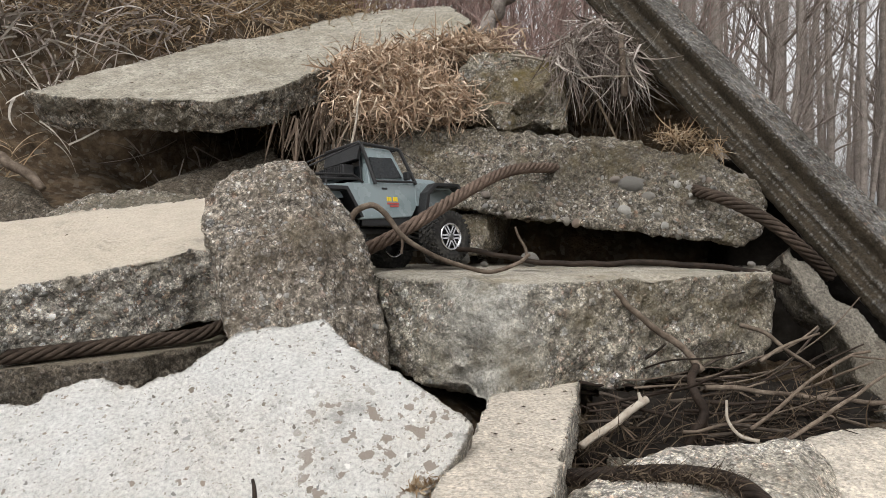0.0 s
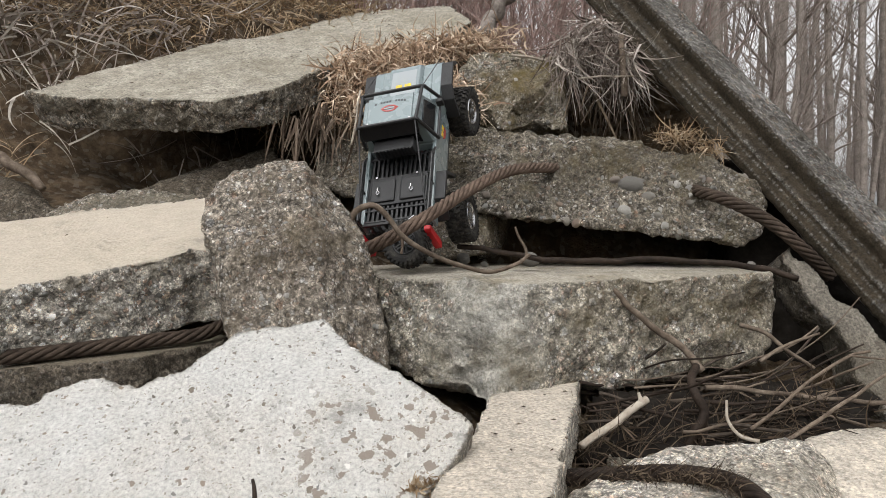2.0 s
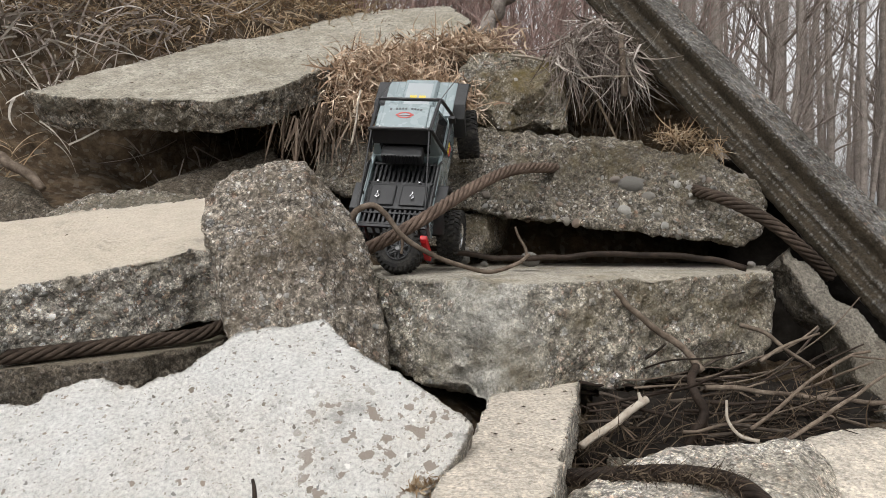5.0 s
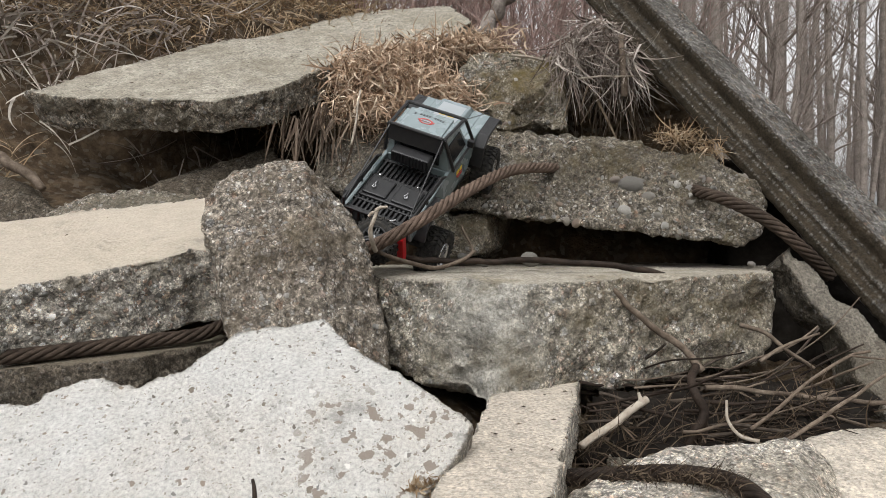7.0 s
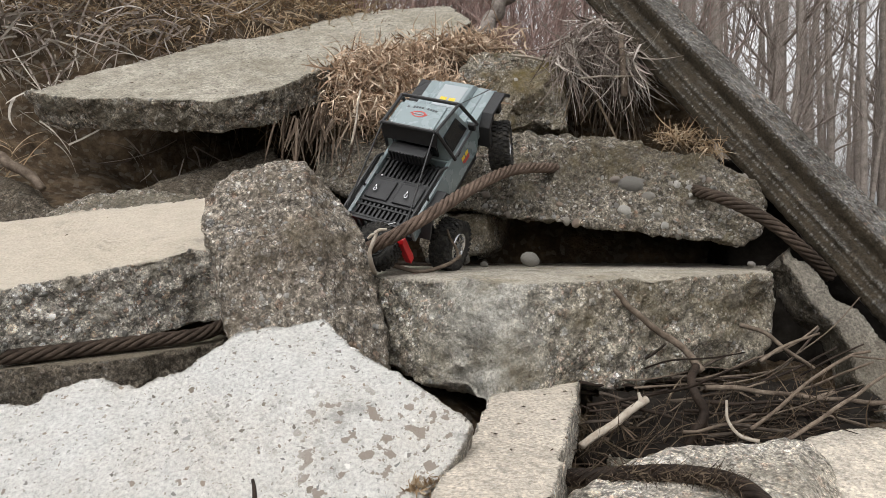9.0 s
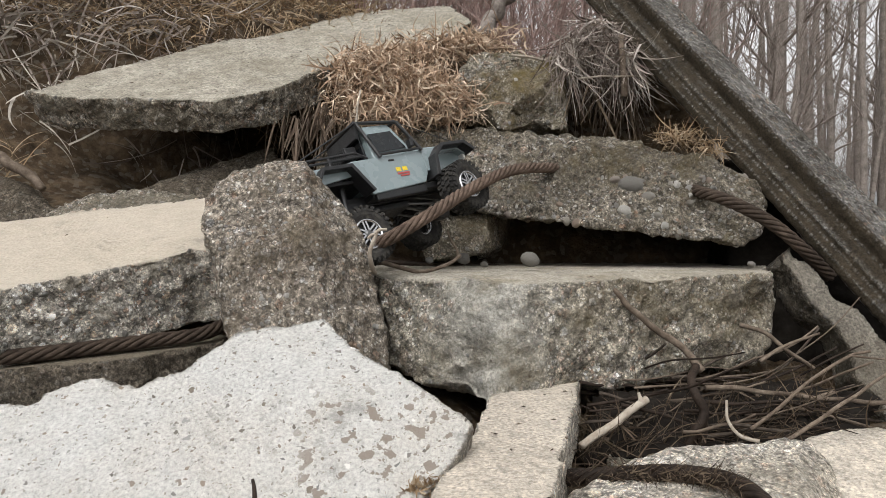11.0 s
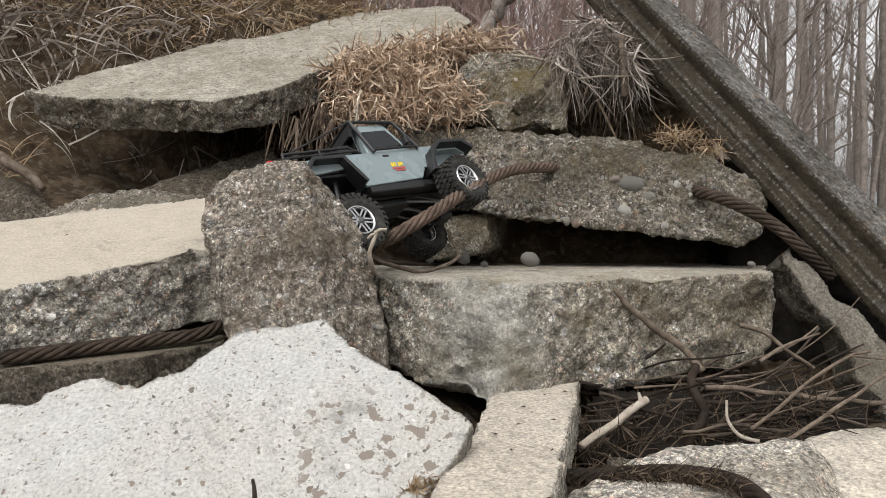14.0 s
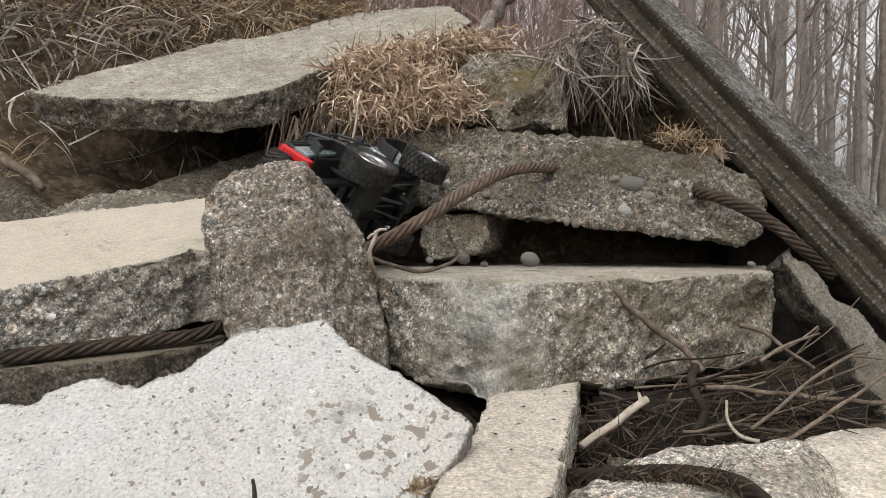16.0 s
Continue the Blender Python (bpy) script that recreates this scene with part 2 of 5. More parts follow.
def hull_bm(corners):
    bm = bmesh.new()
    for c in corners:
        bm.verts.new(c)
    bmesh.ops.convex_hull(bm, input=bm.verts)
    loose = [v for v in bm.verts if not v.link_faces]
    bmesh.ops.delete(bm, geom=loose, context="VERTS")
    return bm


def prism_bm(outline, thick, taper=0.0):
    """A plate under z = 0 with that outline; taper draws its underside in."""
    bm = bmesh.new()
    n = len(outline)
    top = [bm.verts.new((x, y, 0)) for x, y in outline]
    low = [bm.verts.new((x * (1 - taper), y * (1 - taper), -thick)) for x, y in outline]
    bm.faces.new(top)
    bm.faces.new(low[::-1])
    for i in range(n):
        bm.faces.new((top[i], low[i], low[(i + 1) % n], top[(i + 1) % n]))
    bmesh.ops.recalc_face_normals(bm, faces=bm.faces)
    return bm


def ragged(outline, step=0.03, amount=0.01, seed=0):
    """The outline with its edges broken into short uneven pieces."""
    rnd, out = random.Random(seed), []
    for (x0, y0), (x1, y1) in zip(outline, outline[1:] + outline[:1]):
        d = math.hypot(x1 - x0, y1 - y0)
        n = max(1, int(d / step))
        for i in range(n):
            k = (i + rnd.uniform(-0.25, 0.25) * (i > 0)) / n
            j = rnd.gauss(0, amount) * (i > 0)
            out.append((x0 + (x1 - x0) * k - (y1 - y0) / d * j, y0 + (y1 - y0) * k + (x1 - x0) / d * j))
    return out


def rock_mesh(name, bm, material, voxel=0.007, lumps=0.012, grit=0.004, skins=(), skin_dot=0.93, wet_below=None, fresh_at=None, hollows=()):
    """Breaks a solid into a fine skin and roughens it; faces along one of the skins' normals stay smooth. hollows: places knocked in (or bulging, with a negative depth)."""
    bmesh.ops.triangulate(bm, faces=[f for f in bm.faces if len(f.verts) > 4])
    raw = bpy.data.meshes.new("raw")
    bm.to_mesh(raw)
    bm.free()
    tmp = new("raw", raw)
    mod = tmp.modifiers.new("remesh", "REMESH")
    mod.mode, mod.voxel_size, mod.adaptivity = "VOXEL", voxel, 0.0
    me = bpy.data.meshes.new_from_object(tmp.evaluated_get(bpy.context.evaluated_depsgraph_get()))
    bpy.data.objects.remove(tmp)
    bpy.data.meshes.remove(raw)
    me.name = name
    n = len(me.vertices)
    co, no = np.empty(n * 3), np.empty(n * 3)
    me.vertices.foreach_get("co", co)
    me.vertex_normals.foreach_get("vector", no)
    co, no = co.reshape(-1, 3), no.reshape(-1, 3)
    torn = np.ones(n)
    for s in skins:
        torn = np.minimum(torn, np.clip((skin_dot + 0.05 - no @ np.array(Vector(s).normalized())) / 0.12, 0, 1))
    push = np.zeros(n)
    off = Vector((len(name) * 3.7, ord(name[0]), n * 0.01))
    for i in range(n):
        v = Vector(co[i])
        big = noise.noise(v * 9 + off) + 0.6 * noise.noise(v * 24 + off)
        d = lumps * big * (0.12 + 0.88 * torn[i])
        if torn[i] > 0.05:
            d += grit * torn[i] * (1.2 * noise.noise(v * 38 + off) + 0.9 * noise.noise(v * 75) + 0.8 * (0.45 - noise.voronoi(v * 60 + off)[0][0]))
        push[i] = d
    for p, radius, depth in hollows:
        far = np.linalg.norm(co - np.array(p), axis=1) / radius
        push -= depth * np.clip(1.6 * (1 - far), 0, 1) ** 1.5
    co = co + no * push[:, None]
    me.vertices.foreach_set("co", co.ravel())
    a = me.attributes.new("broken", "FLOAT", "POINT")
    a.data.foreach_set("value", torn)
    f = me.attributes.new("fresh", "FLOAT", "POINT")
    f.data.foreach_set("value", np.exp(-((co[:, 0] - fresh_at) / 0.12) ** 2) if fresh_at is not None else np.zeros(n))
    if wet_below:
        w = me.attributes.new("wet", "FLOAT", "POINT")
        w.data.foreach_set("value", np.clip((co[:, 0] - wet_below[0]) / 0.1, 0, 1) * np.clip((wet_below[1] - co[:, 1]) / 0.08, 0, 1))
    me.materials.clear()
    me.materials.append(material)
    me.shade_smooth()
    me.update()
    return me


def centred(corners):
    c = sum((Vector(p) for p in corners), Vector()) / len(corners)
    return c, [Vector(p) - c for p in corners]


def rock(name, corners, material, label, category="concrete block", group="concrete rubble", **kw):
    c, local = centred(corners)
    if "fresh_at" in kw:
        kw["fresh_at"] -= c.x
    kw["hollows"] = [(tuple(Vector(p) - c), r, d) for p, r, d in kw.get("hollows", ())]
    ob = new(name, rock_mesh(name, hull_bm(local), material, **kw))
    ob.location = c
    return tagged(ob, label, category, group)


def slab(name, m, outline, thick, material, label, category="concrete slab", group="concrete rubble", taper=0.0, rag=0.008, seed=0, **kw):
    ob = new(name, rock_mesh(name, prism_bm(ragged(outline, 0.03, rag, seed), thick, taper), material, skins=((0, 0, 1), (0, 0, -1)), **kw))
    ob.matrix_basis = m
    return tagged(ob, label, category, group)


def spline(points, n):
    """n points on a smooth line through the points."""
    p = [Vector(q) for q in points]
    p = [2 * p[0] - p[1]] + p + [2 * p[-1] - p[-2]]
    out = []
    for i in range(n):
        u = i / (n - 1) * (len(p) - 3)
        k = min(int(u), len(p) - 4)
        t = u - k
        a, b, c, d = p[k:k + 4]
        out.append(0.5 * (2 * b + (c - a) * t + (2 * a - 5 * b + 4 * c - d) * t * t + (3 * b - a - 3 * c + d) * t ** 3))
    return out


def frames_along(line):
    """A side and an up vector at each point of a line, turning as little as possible."""
    out, up = [], Vector((0.3, 0.2, 1))
    for i, q in enumerate(line):
        way = (line[min(i + 1, len(line) - 1)] - line[max(i - 1, 0)]).normalized()
        up = (up - way * up.dot(way)).normalized()
        out.append((way.cross(up), up))
    return out


def tube(line, r0, r1, sides=7, verts=None, faces=None, wobble=0.0, seed=0):
    """A tapered closed tube along a line, added to lists of vertices and faces."""
    verts, faces = ([], []) if verts is None else (verts, faces)
    base, n, rnd = len(verts), len(line), random.Random(seed)
    for i, (q, (a, b)) in enumerate(zip(line, frames_along(line))):
        r = r0 + (r1 - r0) * i / (n - 1)
        for k in range(sides):
            w = 2 * math.pi * k / sides
            rr = r * (1 + wobble * rnd.uniform(-1, 1))
            verts.append(q + a * (math.cos(w) * rr) + b * (math.sin(w) * rr))
    for i in range(n - 1):
        for k in range(sides):
            u, v = base + i * sides + k, base + i * sides + (k + 1) % sides
            faces.append((u, v, v + sides, u + sides))
    faces.append(tuple(base + k for k in range(sides))[::-1])
    faces.append(tuple(base + (n - 1) * sides + k for k in range(sides)))
    return verts, faces


def stick(name, points, r0, r1, material, label, category="branch", forks=(), group="driftwood", n=40, seed=1):
    """A crooked stick with side shoots; its origin lies at its first point."""
    origin = Vector(points[0])
    line = [q - origin for q in spline(points, n)]
    rnd = random.Random(seed)
    line = [q + noise.noise_vector(q * 14 + Vector((seed, 0, 0))) * r0 * 0.9 for q in line]
    verts, faces = tube(line, r0, r1, 8, wobble=0.05, seed=seed)
    for pts, a, b in forks:
        tube([q - origin for q in spline(pts, 14)], a, b, 6, verts, faces, 0.1, seed + 5)
    ob = new(name, mesh_of(name, verts, faces, material, True))
    ob.location = origin
    return tagged(ob, label, category, group)


def rope(name, points, radius, material, label, strands=6, pitch=0.16, n=150):
    """A laid wire rope: strands that wind round its line."""
    origin = Vector(points[0])
    line = [q - origin for q in spline(points, n)]
    fr = frames_along(line)
    run = [0.0]
    for a, b in zip(line, line[1:]):
        run.append(run[-1] + (b - a).length)
    core = tube(line, radius * 0.72, radius * 0.72, 8)
    ob = new(name, mesh_of(name, *core, material, True))
    ob.location = origin
    for s in range(strands):
        w0 = 2 * math.pi * s / strands
        path = []
        for q, (a, b), d in zip(line, fr, run):
            w = w0 + 2 * math.pi * d / pitch
            path.append(q + a * (math.cos(w) * radius * 0.66) + b * (math.sin(w) * radius * 0.66))
        st = new("strand", mesh_of("strand", *tube(path, radius * 0.36, radius * 0.36, 6), material, True))
        st.parent = ob
    return tagged(ob, label, "wire rope", "rusty wire ropes")


def blades(name, n, place, length, width, material, label, category, seed, droop=0.5, curl=0.3, segs=6, kind="stuff"):
    """Many thin dead blades; place(rnd) gives a root and a direction."""
    rnd, verts, faces = random.Random(seed), [], []
    for _ in range(n):
        root, way = place(rnd)
        p, d = Vector(root), Vector(way).normalized()
        ln, w = length * rnd.uniform(0.45, 1.25), width * rnd.uniform(0.5, 1.4)
        side = d.cross(Vector((rnd.gauss(0, 1), rnd.gauss(0, 1), rnd.gauss(0, 1)))).normalized()
        bend = Vector((rnd.gauss(0, curl), rnd.gauss(0, curl), rnd.gauss(0, curl) - droop))
        base = len(verts)
        for i in range(segs + 1):
            k = w * (1 - (i / segs) ** 2 * 0.8) * 0.5
            verts += [p - side * k, p + side * k]
            p = p + d * (ln / segs)
            d = (d + bend * (1.0 / segs)).normalized()
        faces += [(base + 2 * i, base + 2 * i + 1, base + 2 * i + 3, base + 2 * i + 2) for i in range(segs)]
    ob = new(name, mesh_of(name, verts, faces, material, True))
    return tagged(ob, label, category, kind=kind)


# ---- ground, bank and woods ----
def ground_height(x, y):
    """The shore is flat near the camera and climbs into a bank behind the rubble."""
    cols = (
        (-1.6, (0, 1.5, 2.0, 2.4, 2.9, 3.5, 5, 9, 40), (0, 0.05, 0.42, 0.8, 1.3, 1.8, 2.2, 2.0, 1.0)),
        (-1.05, (0, 1.5, 2.0, 2.5, 2.75, 2.9, 3.6, 5, 9, 40), (0, 0.05, 0.47, 0.62, 0.68, 1.22, 1.75, 2.0, 1.8, 1.0)),
        (-0.5, (0, 1.5, 2.0, 2.5, 2.95, 3.1, 3.6, 5, 9, 40), (0, 0.05, 0.4, 0.55, 0.58, 1.34, 1.6, 1.7, 1.5, 0.9)),
        (0.1, (0, 1.5, 2.0, 2.6, 2.75, 3.1, 3.3, 3.6, 5, 9, 40), (0, 0.03, 0.12, 0.42, 0.8, 1.05, 1.42, 1.4, 1.0, 0.8, 0.7)),
        (1.0, (0, 1.5, 2.2, 2.6, 2.9, 3.3, 5, 9, 40), (0, 0.03, 0.07, 0.3, 0.85, 0.85, 0.6, 0.55, 0.55)),
        (1.5, (0, 1.5, 2.2, 2.6, 2.9, 3.3, 5, 9, 40), (0, 0.03, 0.07, 0.2, 0.3, 0.3, 0.3, 0.4, 0.5)),
    )
    heights = [float(np.interp(y, ys, zs)) for _, ys, zs in cols]
    z = float(np.interp(x, [c[0] for c in cols], heights))
    v = Vector((x, y, 0))
    return z + (0.035 * noise.noise(v * 5) + 0.02 * noise.noise(v * 14) + 0.006 * noise.noise(v * 40)) * min(1, max(0.1, y * 0.5))


def spread(lo, hi, step, reach):
    """Even steps from lo to hi, then ever longer ones out to the horizon."""
    mid = list(np.arange(lo, hi, step))
    out = [step * 1.5 ** k for k in range(60) if step * 1.5 ** k < reach]
    run = np.cumsum(out)
    run = run[run < reach]
    return [lo - d for d in run[::-1]] + mid + [hi + d for d in run]


def build_ground():
    xs, ys = spread(-2.2, 2.2, 0.03, 900), spread(0.6, 4.2, 0.03, 1500)
    verts = [(x, y, ground_height(x, y)) for y in ys for x in xs]
    n = len(xs)
    faces = [(j * n + i, j * n + i + 1, (j + 1) * n + i + 1, (j + 1) * n + i) for j in range(len(ys) - 1) for i in range(n - 1)]
    ob = new("ground", mesh_of("ground", verts, faces, SOIL, True))
    tagged(ob, "dark sandy soil rising into an eroded bank", "ground", kind="structure")


def limb(verts, faces, start, way, length, r, depth, rnd, sides=5):
    """A limb with its shoots, each thinner and shorter."""
    line, q, d = [Vector(start)], Vector(start), Vector(way).normalized()
    n = 5 if depth else 3
    for _ in range(n):
        q = q + d * (length / n)
        d = (d + Vector((rnd.gauss(0, 0.13), rnd.gauss(0, 0.13), rnd.gauss(0.05, 0.1)))).normalized()
        line.append(q)
    tube(line, r, r * 0.35, sides, verts, faces)
    if depth:
        for _ in range(rnd.randint(4, 6)):
            k = rnd.uniform(0.25, 1.0) * (len(line) - 1)
            p = line[int(k)].lerp(line[min(int(k) + 1, n)], k % 1)
            a = rnd.uniform(0, 2 * math.pi)
            side = (d + Vector((math.cos(a), math.sin(a), rnd.uniform(0.0, 0.7)))).normalized()
            limb(verts, faces, p, side, length * rnd.uniform(0.4, 0.65), max(r * 0.42, 0.004), depth - 1, rnd, 3 if depth < 3 else 4)


def bare_tree(m, height, radius, seed, label):
    rnd = random.Random(seed)
    ob = new("bare_tree")
    ob.matrix_basis = m
    stem = [Vector((0, 0, -0.3))]
    for i in range(12):
        stem.append(stem[-1] + Vector((rnd.gauss(0, 0.06), rnd.gauss(0, 0.06), (height + 0.3) / 12)))
    t = new("trunk", mesh_of("trunk", *tube(stem, radius, radius * 0.25, 10, wobble=0.06, seed=seed), BARK, True))
    t.parent = ob
    verts, faces = [], []
    for k in range(15):
        u = rnd.uniform(0.06, 1.0) * 12
        p = stem[int(u)].lerp(stem[min(int(u) + 1, 12)], u % 1)
        a = rnd.uniform(0, 2 * math.pi)
        limb(verts, faces, p, (math.cos(a), math.sin(a), rnd.uniform(0.3, 1.3)), rnd.uniform(1.0, 2.4), radius * 0.26, 2, rnd)
    c = new("crown", mesh_of("crown", verts, faces, FAR_TWIGS))
    c.parent = ob
    return tagged(ob, label, "tree", "bare woods behind the rubble")


def brush(m, seed, material, label, stems=16, height=2.6):
    """A thicket of thin upright shoots from one root."""
    rnd = random.Random(seed)
    ob = new("bare_shrub")
    ob.matrix_basis = m
    for _ in range(stems):
        verts, faces = [], []
        a = rnd.uniform(0, 2 * math.pi)
        limb(verts, faces, (rnd.gauss(0, 0.3), rnd.gauss(0, 0.3), -0.1), (math.cos(a) * 0.3, math.sin(a) * 0.3, 1), height * rnd.uniform(0.6, 1.2), 0.011, 2, rnd, 4)
        st = new("stem", mesh_of("stem", verts, faces, material))
        st.parent = ob
    return tagged(ob, label, "shrub", "shrubs behind the rubble")


def build_woods():
    rnd = random.Random(11)
    trees = [bare_tree(pose(6.0 + 1.6 * i, 13.0 + 2 * i, 0.4), 13 + i, 0.06 + 0.022 * i, 40 + i, "bare grey tree with a slender trunk in winter woods") for i in range(5)]
    for k in range(85):
        y = 13 + 32 * (k / 85) + rnd.uniform(-1, 1)
        x = y * rnd.uniform(0.0, 0.66)
        copy_thing(rnd.choice(trees), pose(x, y, ground_height(x, y) - 0.1, rnd.gauss(0, 2), rnd.gauss(0, 3), rnd.uniform(0, 360)))
    a = brush(pose(0.6, 7.0, 0.75), 5, RED_TWIGS, "leafless reddish shrub with thin upright shoots")
    b = brush(pose(3.0, 8.0, 0.6), 6, FAR_TWIGS, "leafless grey-brown shrub with thin upright shoots")
    for k in range(9):
        y = rnd.uniform(6.5, 10)
        x = y * rnd.uniform(-0.16, 0.2)
        copy_thing(a, pose(x, y, ground_height(x, y) - 0.1, 0, 0, rnd.uniform(0, 360)))
    for k in range(8):
        y = rnd.uniform(14, 22)
        x = y * rnd.uniform(0.1, 0.7)
        copy_thing(b, pose(x, y, ground_height(x, y) - 0.1, 0, 0, rnd.uniform(0, 360)))


build_ground()
build_woods()

# ---- rubble: slabs, blocks and beams of old concrete ----
slab("broken_slab", pose(-0.412, 1.364, 0.254, 40.3, -0.7, -0.6), [(-0.51, -0.067), (-0.379, -0.006), (-0.345, -0.016), (-0.314, -0.011), (-0.305, 0.011), (-0.279, 0.026), (-0.244, 0.041), (-0.214, 0.045), (-0.175, 0.027), (-0.139, 0.022), (-0.109, 0.042), (-0.066, 0.059), (-0.048, 0.089), (0.002, 0.134), (0.014, 0.151), (0.067, 0.165), (0.132, 0.173), (0.176, 0.187), (0.202, 0.16), (0.236, 0.116), (0.282, 0.08), (0.325, 0.054), (0.388, 0.005), (0.463, -0.063), (0.448, -0.111), (0.404, -0.174), (0.365, -0.252), (0.224, -0.304), (-0.163, -0.31), (-0.437, -0.273)], 0.13, WHITE_CONCRETE,
     "pale concrete slab with a ragged edge, pits and wet spots", rag=0.003, seed=3, lumps=0.003, grit=0.003, voxel=0.006, wet_below=(0.1, 0.05))
slab("concrete_plank", pose(0.136, 1.391, 0.170, 2.6, -1.8, -0.1), [(-0.023, 0.351), (0.03, 0.464), (0.184, 0.399), (0.138, 0.193), (0.078, -0.052), (0.037, -0.232), (-0.002, -0.42), (-0.196, -0.438), (-0.157, -0.261), (-0.089, -0.005)], 0.1, PLANK_CONCRETE,
     "narrow sandy concrete beam lying flat under a block", category="concrete beam", rag=0.002, seed=4, lumps=0.002, grit=0.002)
slab("tan_slab", pose(-0.800, 1.842, 0.533, 17.1, -1.6, -0.5), [(-0.176, -0.464), (-0.077, -0.342), (0.024, -0.293), (0.116, -0.233), (0.181, -0.18), (0.27, -0.126), (0.304, -0.113), (0.259, 0.068), (0.176, 0.316), (0.131, 0.346), (0.008, 0.31), (-0.099, 0.263), (-0.244, 0.21), (-0.357, 0.168), (-0.516, 0.07)], 0.17, TAN_CONCRETE,
     "smooth tan concrete slab with a torn pebbly edge", rag=0.006, seed=5, lumps=0.014, grit=0.006, taper=-0.02)
# the tan slab's shade is put into this slab's dark brown colour
slab("lower_slab", pose(-0.844, 1.784, 0.287, 2.8, -2.5, -0.1), [(-0.15, -0.362), (-0.035, -0.27), (0.174, -0.233), (0.352, -0.072), (0.277, 0.217), (0.177, 0.375), (-0.299, 0.189), (-0.496, 0.157)], 0.1, DUSTY_AND_SHADED_CONCRETE,
     "brown concrete slab under the tan one, with shade painted into its colour", rag=0.006, seed=6, lumps=0.008, grit=0.005)
slab("upper_slab", pose(-0.635, 2.709, 1.158, 28.0, -2.0, -1.0), [(-0.698, -0.314), (-0.649, -0.303), (-0.561, -0.117), (-0.418, 0.001), (-0.246, 0.223), (-0.028, 0.309), (0.247, 0.609), (0.433, 0.683), (0.675, 0.695), (0.756, 0.401), (0.649, 0.203), (0.467, 0.053), (0.283, -0.095), (0.224, -0.219), (0.11, -0.394), (-0.038, -0.494), (-0.187, -0.446), (-0.44, -0.417), (-0.578, -0.379)], 0.105, GREY_CONCRETE,
     "large tilted grey concrete slab over a hollow in the bank", rag=0.005, seed=7, lumps=0.012, grit=0.006, taper=0.03)
rock("standing_stone", [(-0.528, 1.66, 0.559), (-0.528, 1.7, 0.615), (-0.473, 1.72, 0.675), (-0.397, 1.72, 0.694), (-0.306, 1.71, 0.699), (-0.267, 1.74, 0.664), (-0.228, 1.74, 0.595), (-0.178, 1.74, 0.521), (-0.147, 1.72, 0.407), (-0.114, 1.68, 0.236), (-0.222, 1.55, 0.283), (-0.272, 1.62, 0.534), (-0.417, 1.55, 0.283), (-0.472, 1.6, 0.476), (-0.333, 1.8, 0.705), (-0.498, 1.8, 0.669), (-0.542, 1.8, 0.587), (-0.458, 1.7, 0.257), (-0.18, 1.79, 0.507), (-0.126, 1.8, 0.206)], STONE_CONCRETE,
     "upright brown concrete fragment with rounded pebbly top", lumps=0.011, grit=0.006, voxel=0.006, hollows=(((-0.50, 1.62, 0.50), 0.09, 0.012), ((-0.37, 1.6, 0.42), 0.10, 0.010), ((-0.27, 1.62, 0.54), 0.08, -0.008)))
rock("ledge_block", [(-0.159, 1.86, 0.433), (-0.096, 1.88, 0.441), (0.179, 1.72, 0.427), (0.336, 1.78, 0.433), (0.814, 1.91, 0.442), (0.831, 1.93, 0.418), (0.824, 1.93, 0.275), (0.793, 1.93, 0.21), (0.425, 1.82, 0.193), (0.2, 1.73, 0.175), (0.108, 1.7, 0.161), (-0.025, 1.76, 0.179), (-0.127, 1.83, 0.228), (-0.148, 1.85, 0.341), (-0.281, 2.65, 0.435), (1.096, 2.65, 0.435), (-0.282, 2.65, 0.172), (1.089, 2.65, 0.172)], BLOCK_CONCRETE,
     "thick broken concrete block with a light flat top", lumps=0.015, grit=0.006, hollows=(((-0.10, 1.84, 0.34), 0.07, 0.022), ((-0.05, 1.79, 0.40), 0.05, 0.014), ((0.02, 1.74, 0.17), 0.09, 0.02), ((0.06, 1.73, 0.35), 0.11, -0.02), ((0.21, 1.74, 0.36), 0.05, 0.018), ((0.30, 1.78, 0.19), 0.09, 0.018), ((0.52, 1.84, 0.44), 0.08, 0.012), ((0.80, 1.92, 0.35), 0.07, 0.02), ((0.66, 1.88, 0.22), 0.08, 0.014)), skins=((0, -0.09, 1),), voxel=0.007, fresh_at=0.10)
rock("pebbly_block", [(-0.411, 2.5, 0.798), (-0.268, 2.54, 0.895), (-0.119, 2.54, 0.9), (0.213, 2.5, 0.873), (0.65, 2.42, 0.825), (0.794, 2.32, 0.77), (0.915, 2.26, 0.698), (0.936, 2.24, 0.644), (-0.391, 2.44, 0.695), (-0.254, 2.4, 0.647), (0.079, 2.33, 0.641), (0.362, 2.28, 0.599), (0.674, 2.2, 0.542), (0.829, 2.14, 0.507), (0.892, 2.14, 0.53), (-0.473, 2.95, 0.782), (-0.317, 3.0, 0.786), (0.78, 2.9, 0.714), (1.165, 2.8, 0.667), (0.119, 2.9, 0.682), (1.046, 2.7, 0.544)], DARK_CONCRETE,
     "heavy concrete block with bared river pebbles in its face", lumps=0.016, grit=0.008, voxel=0.008, hollows=(((0.42, 2.3, 0.66), 0.12, 0.02), ((0.75, 2.2, 0.60), 0.10, 0.02), ((0.15, 2.36, 0.66), 0.08, 0.015), ((0.70, 2.4, 0.82), 0.10, 0.02), ((0.55, 2.27, 0.66), 0.08, -0.012)))
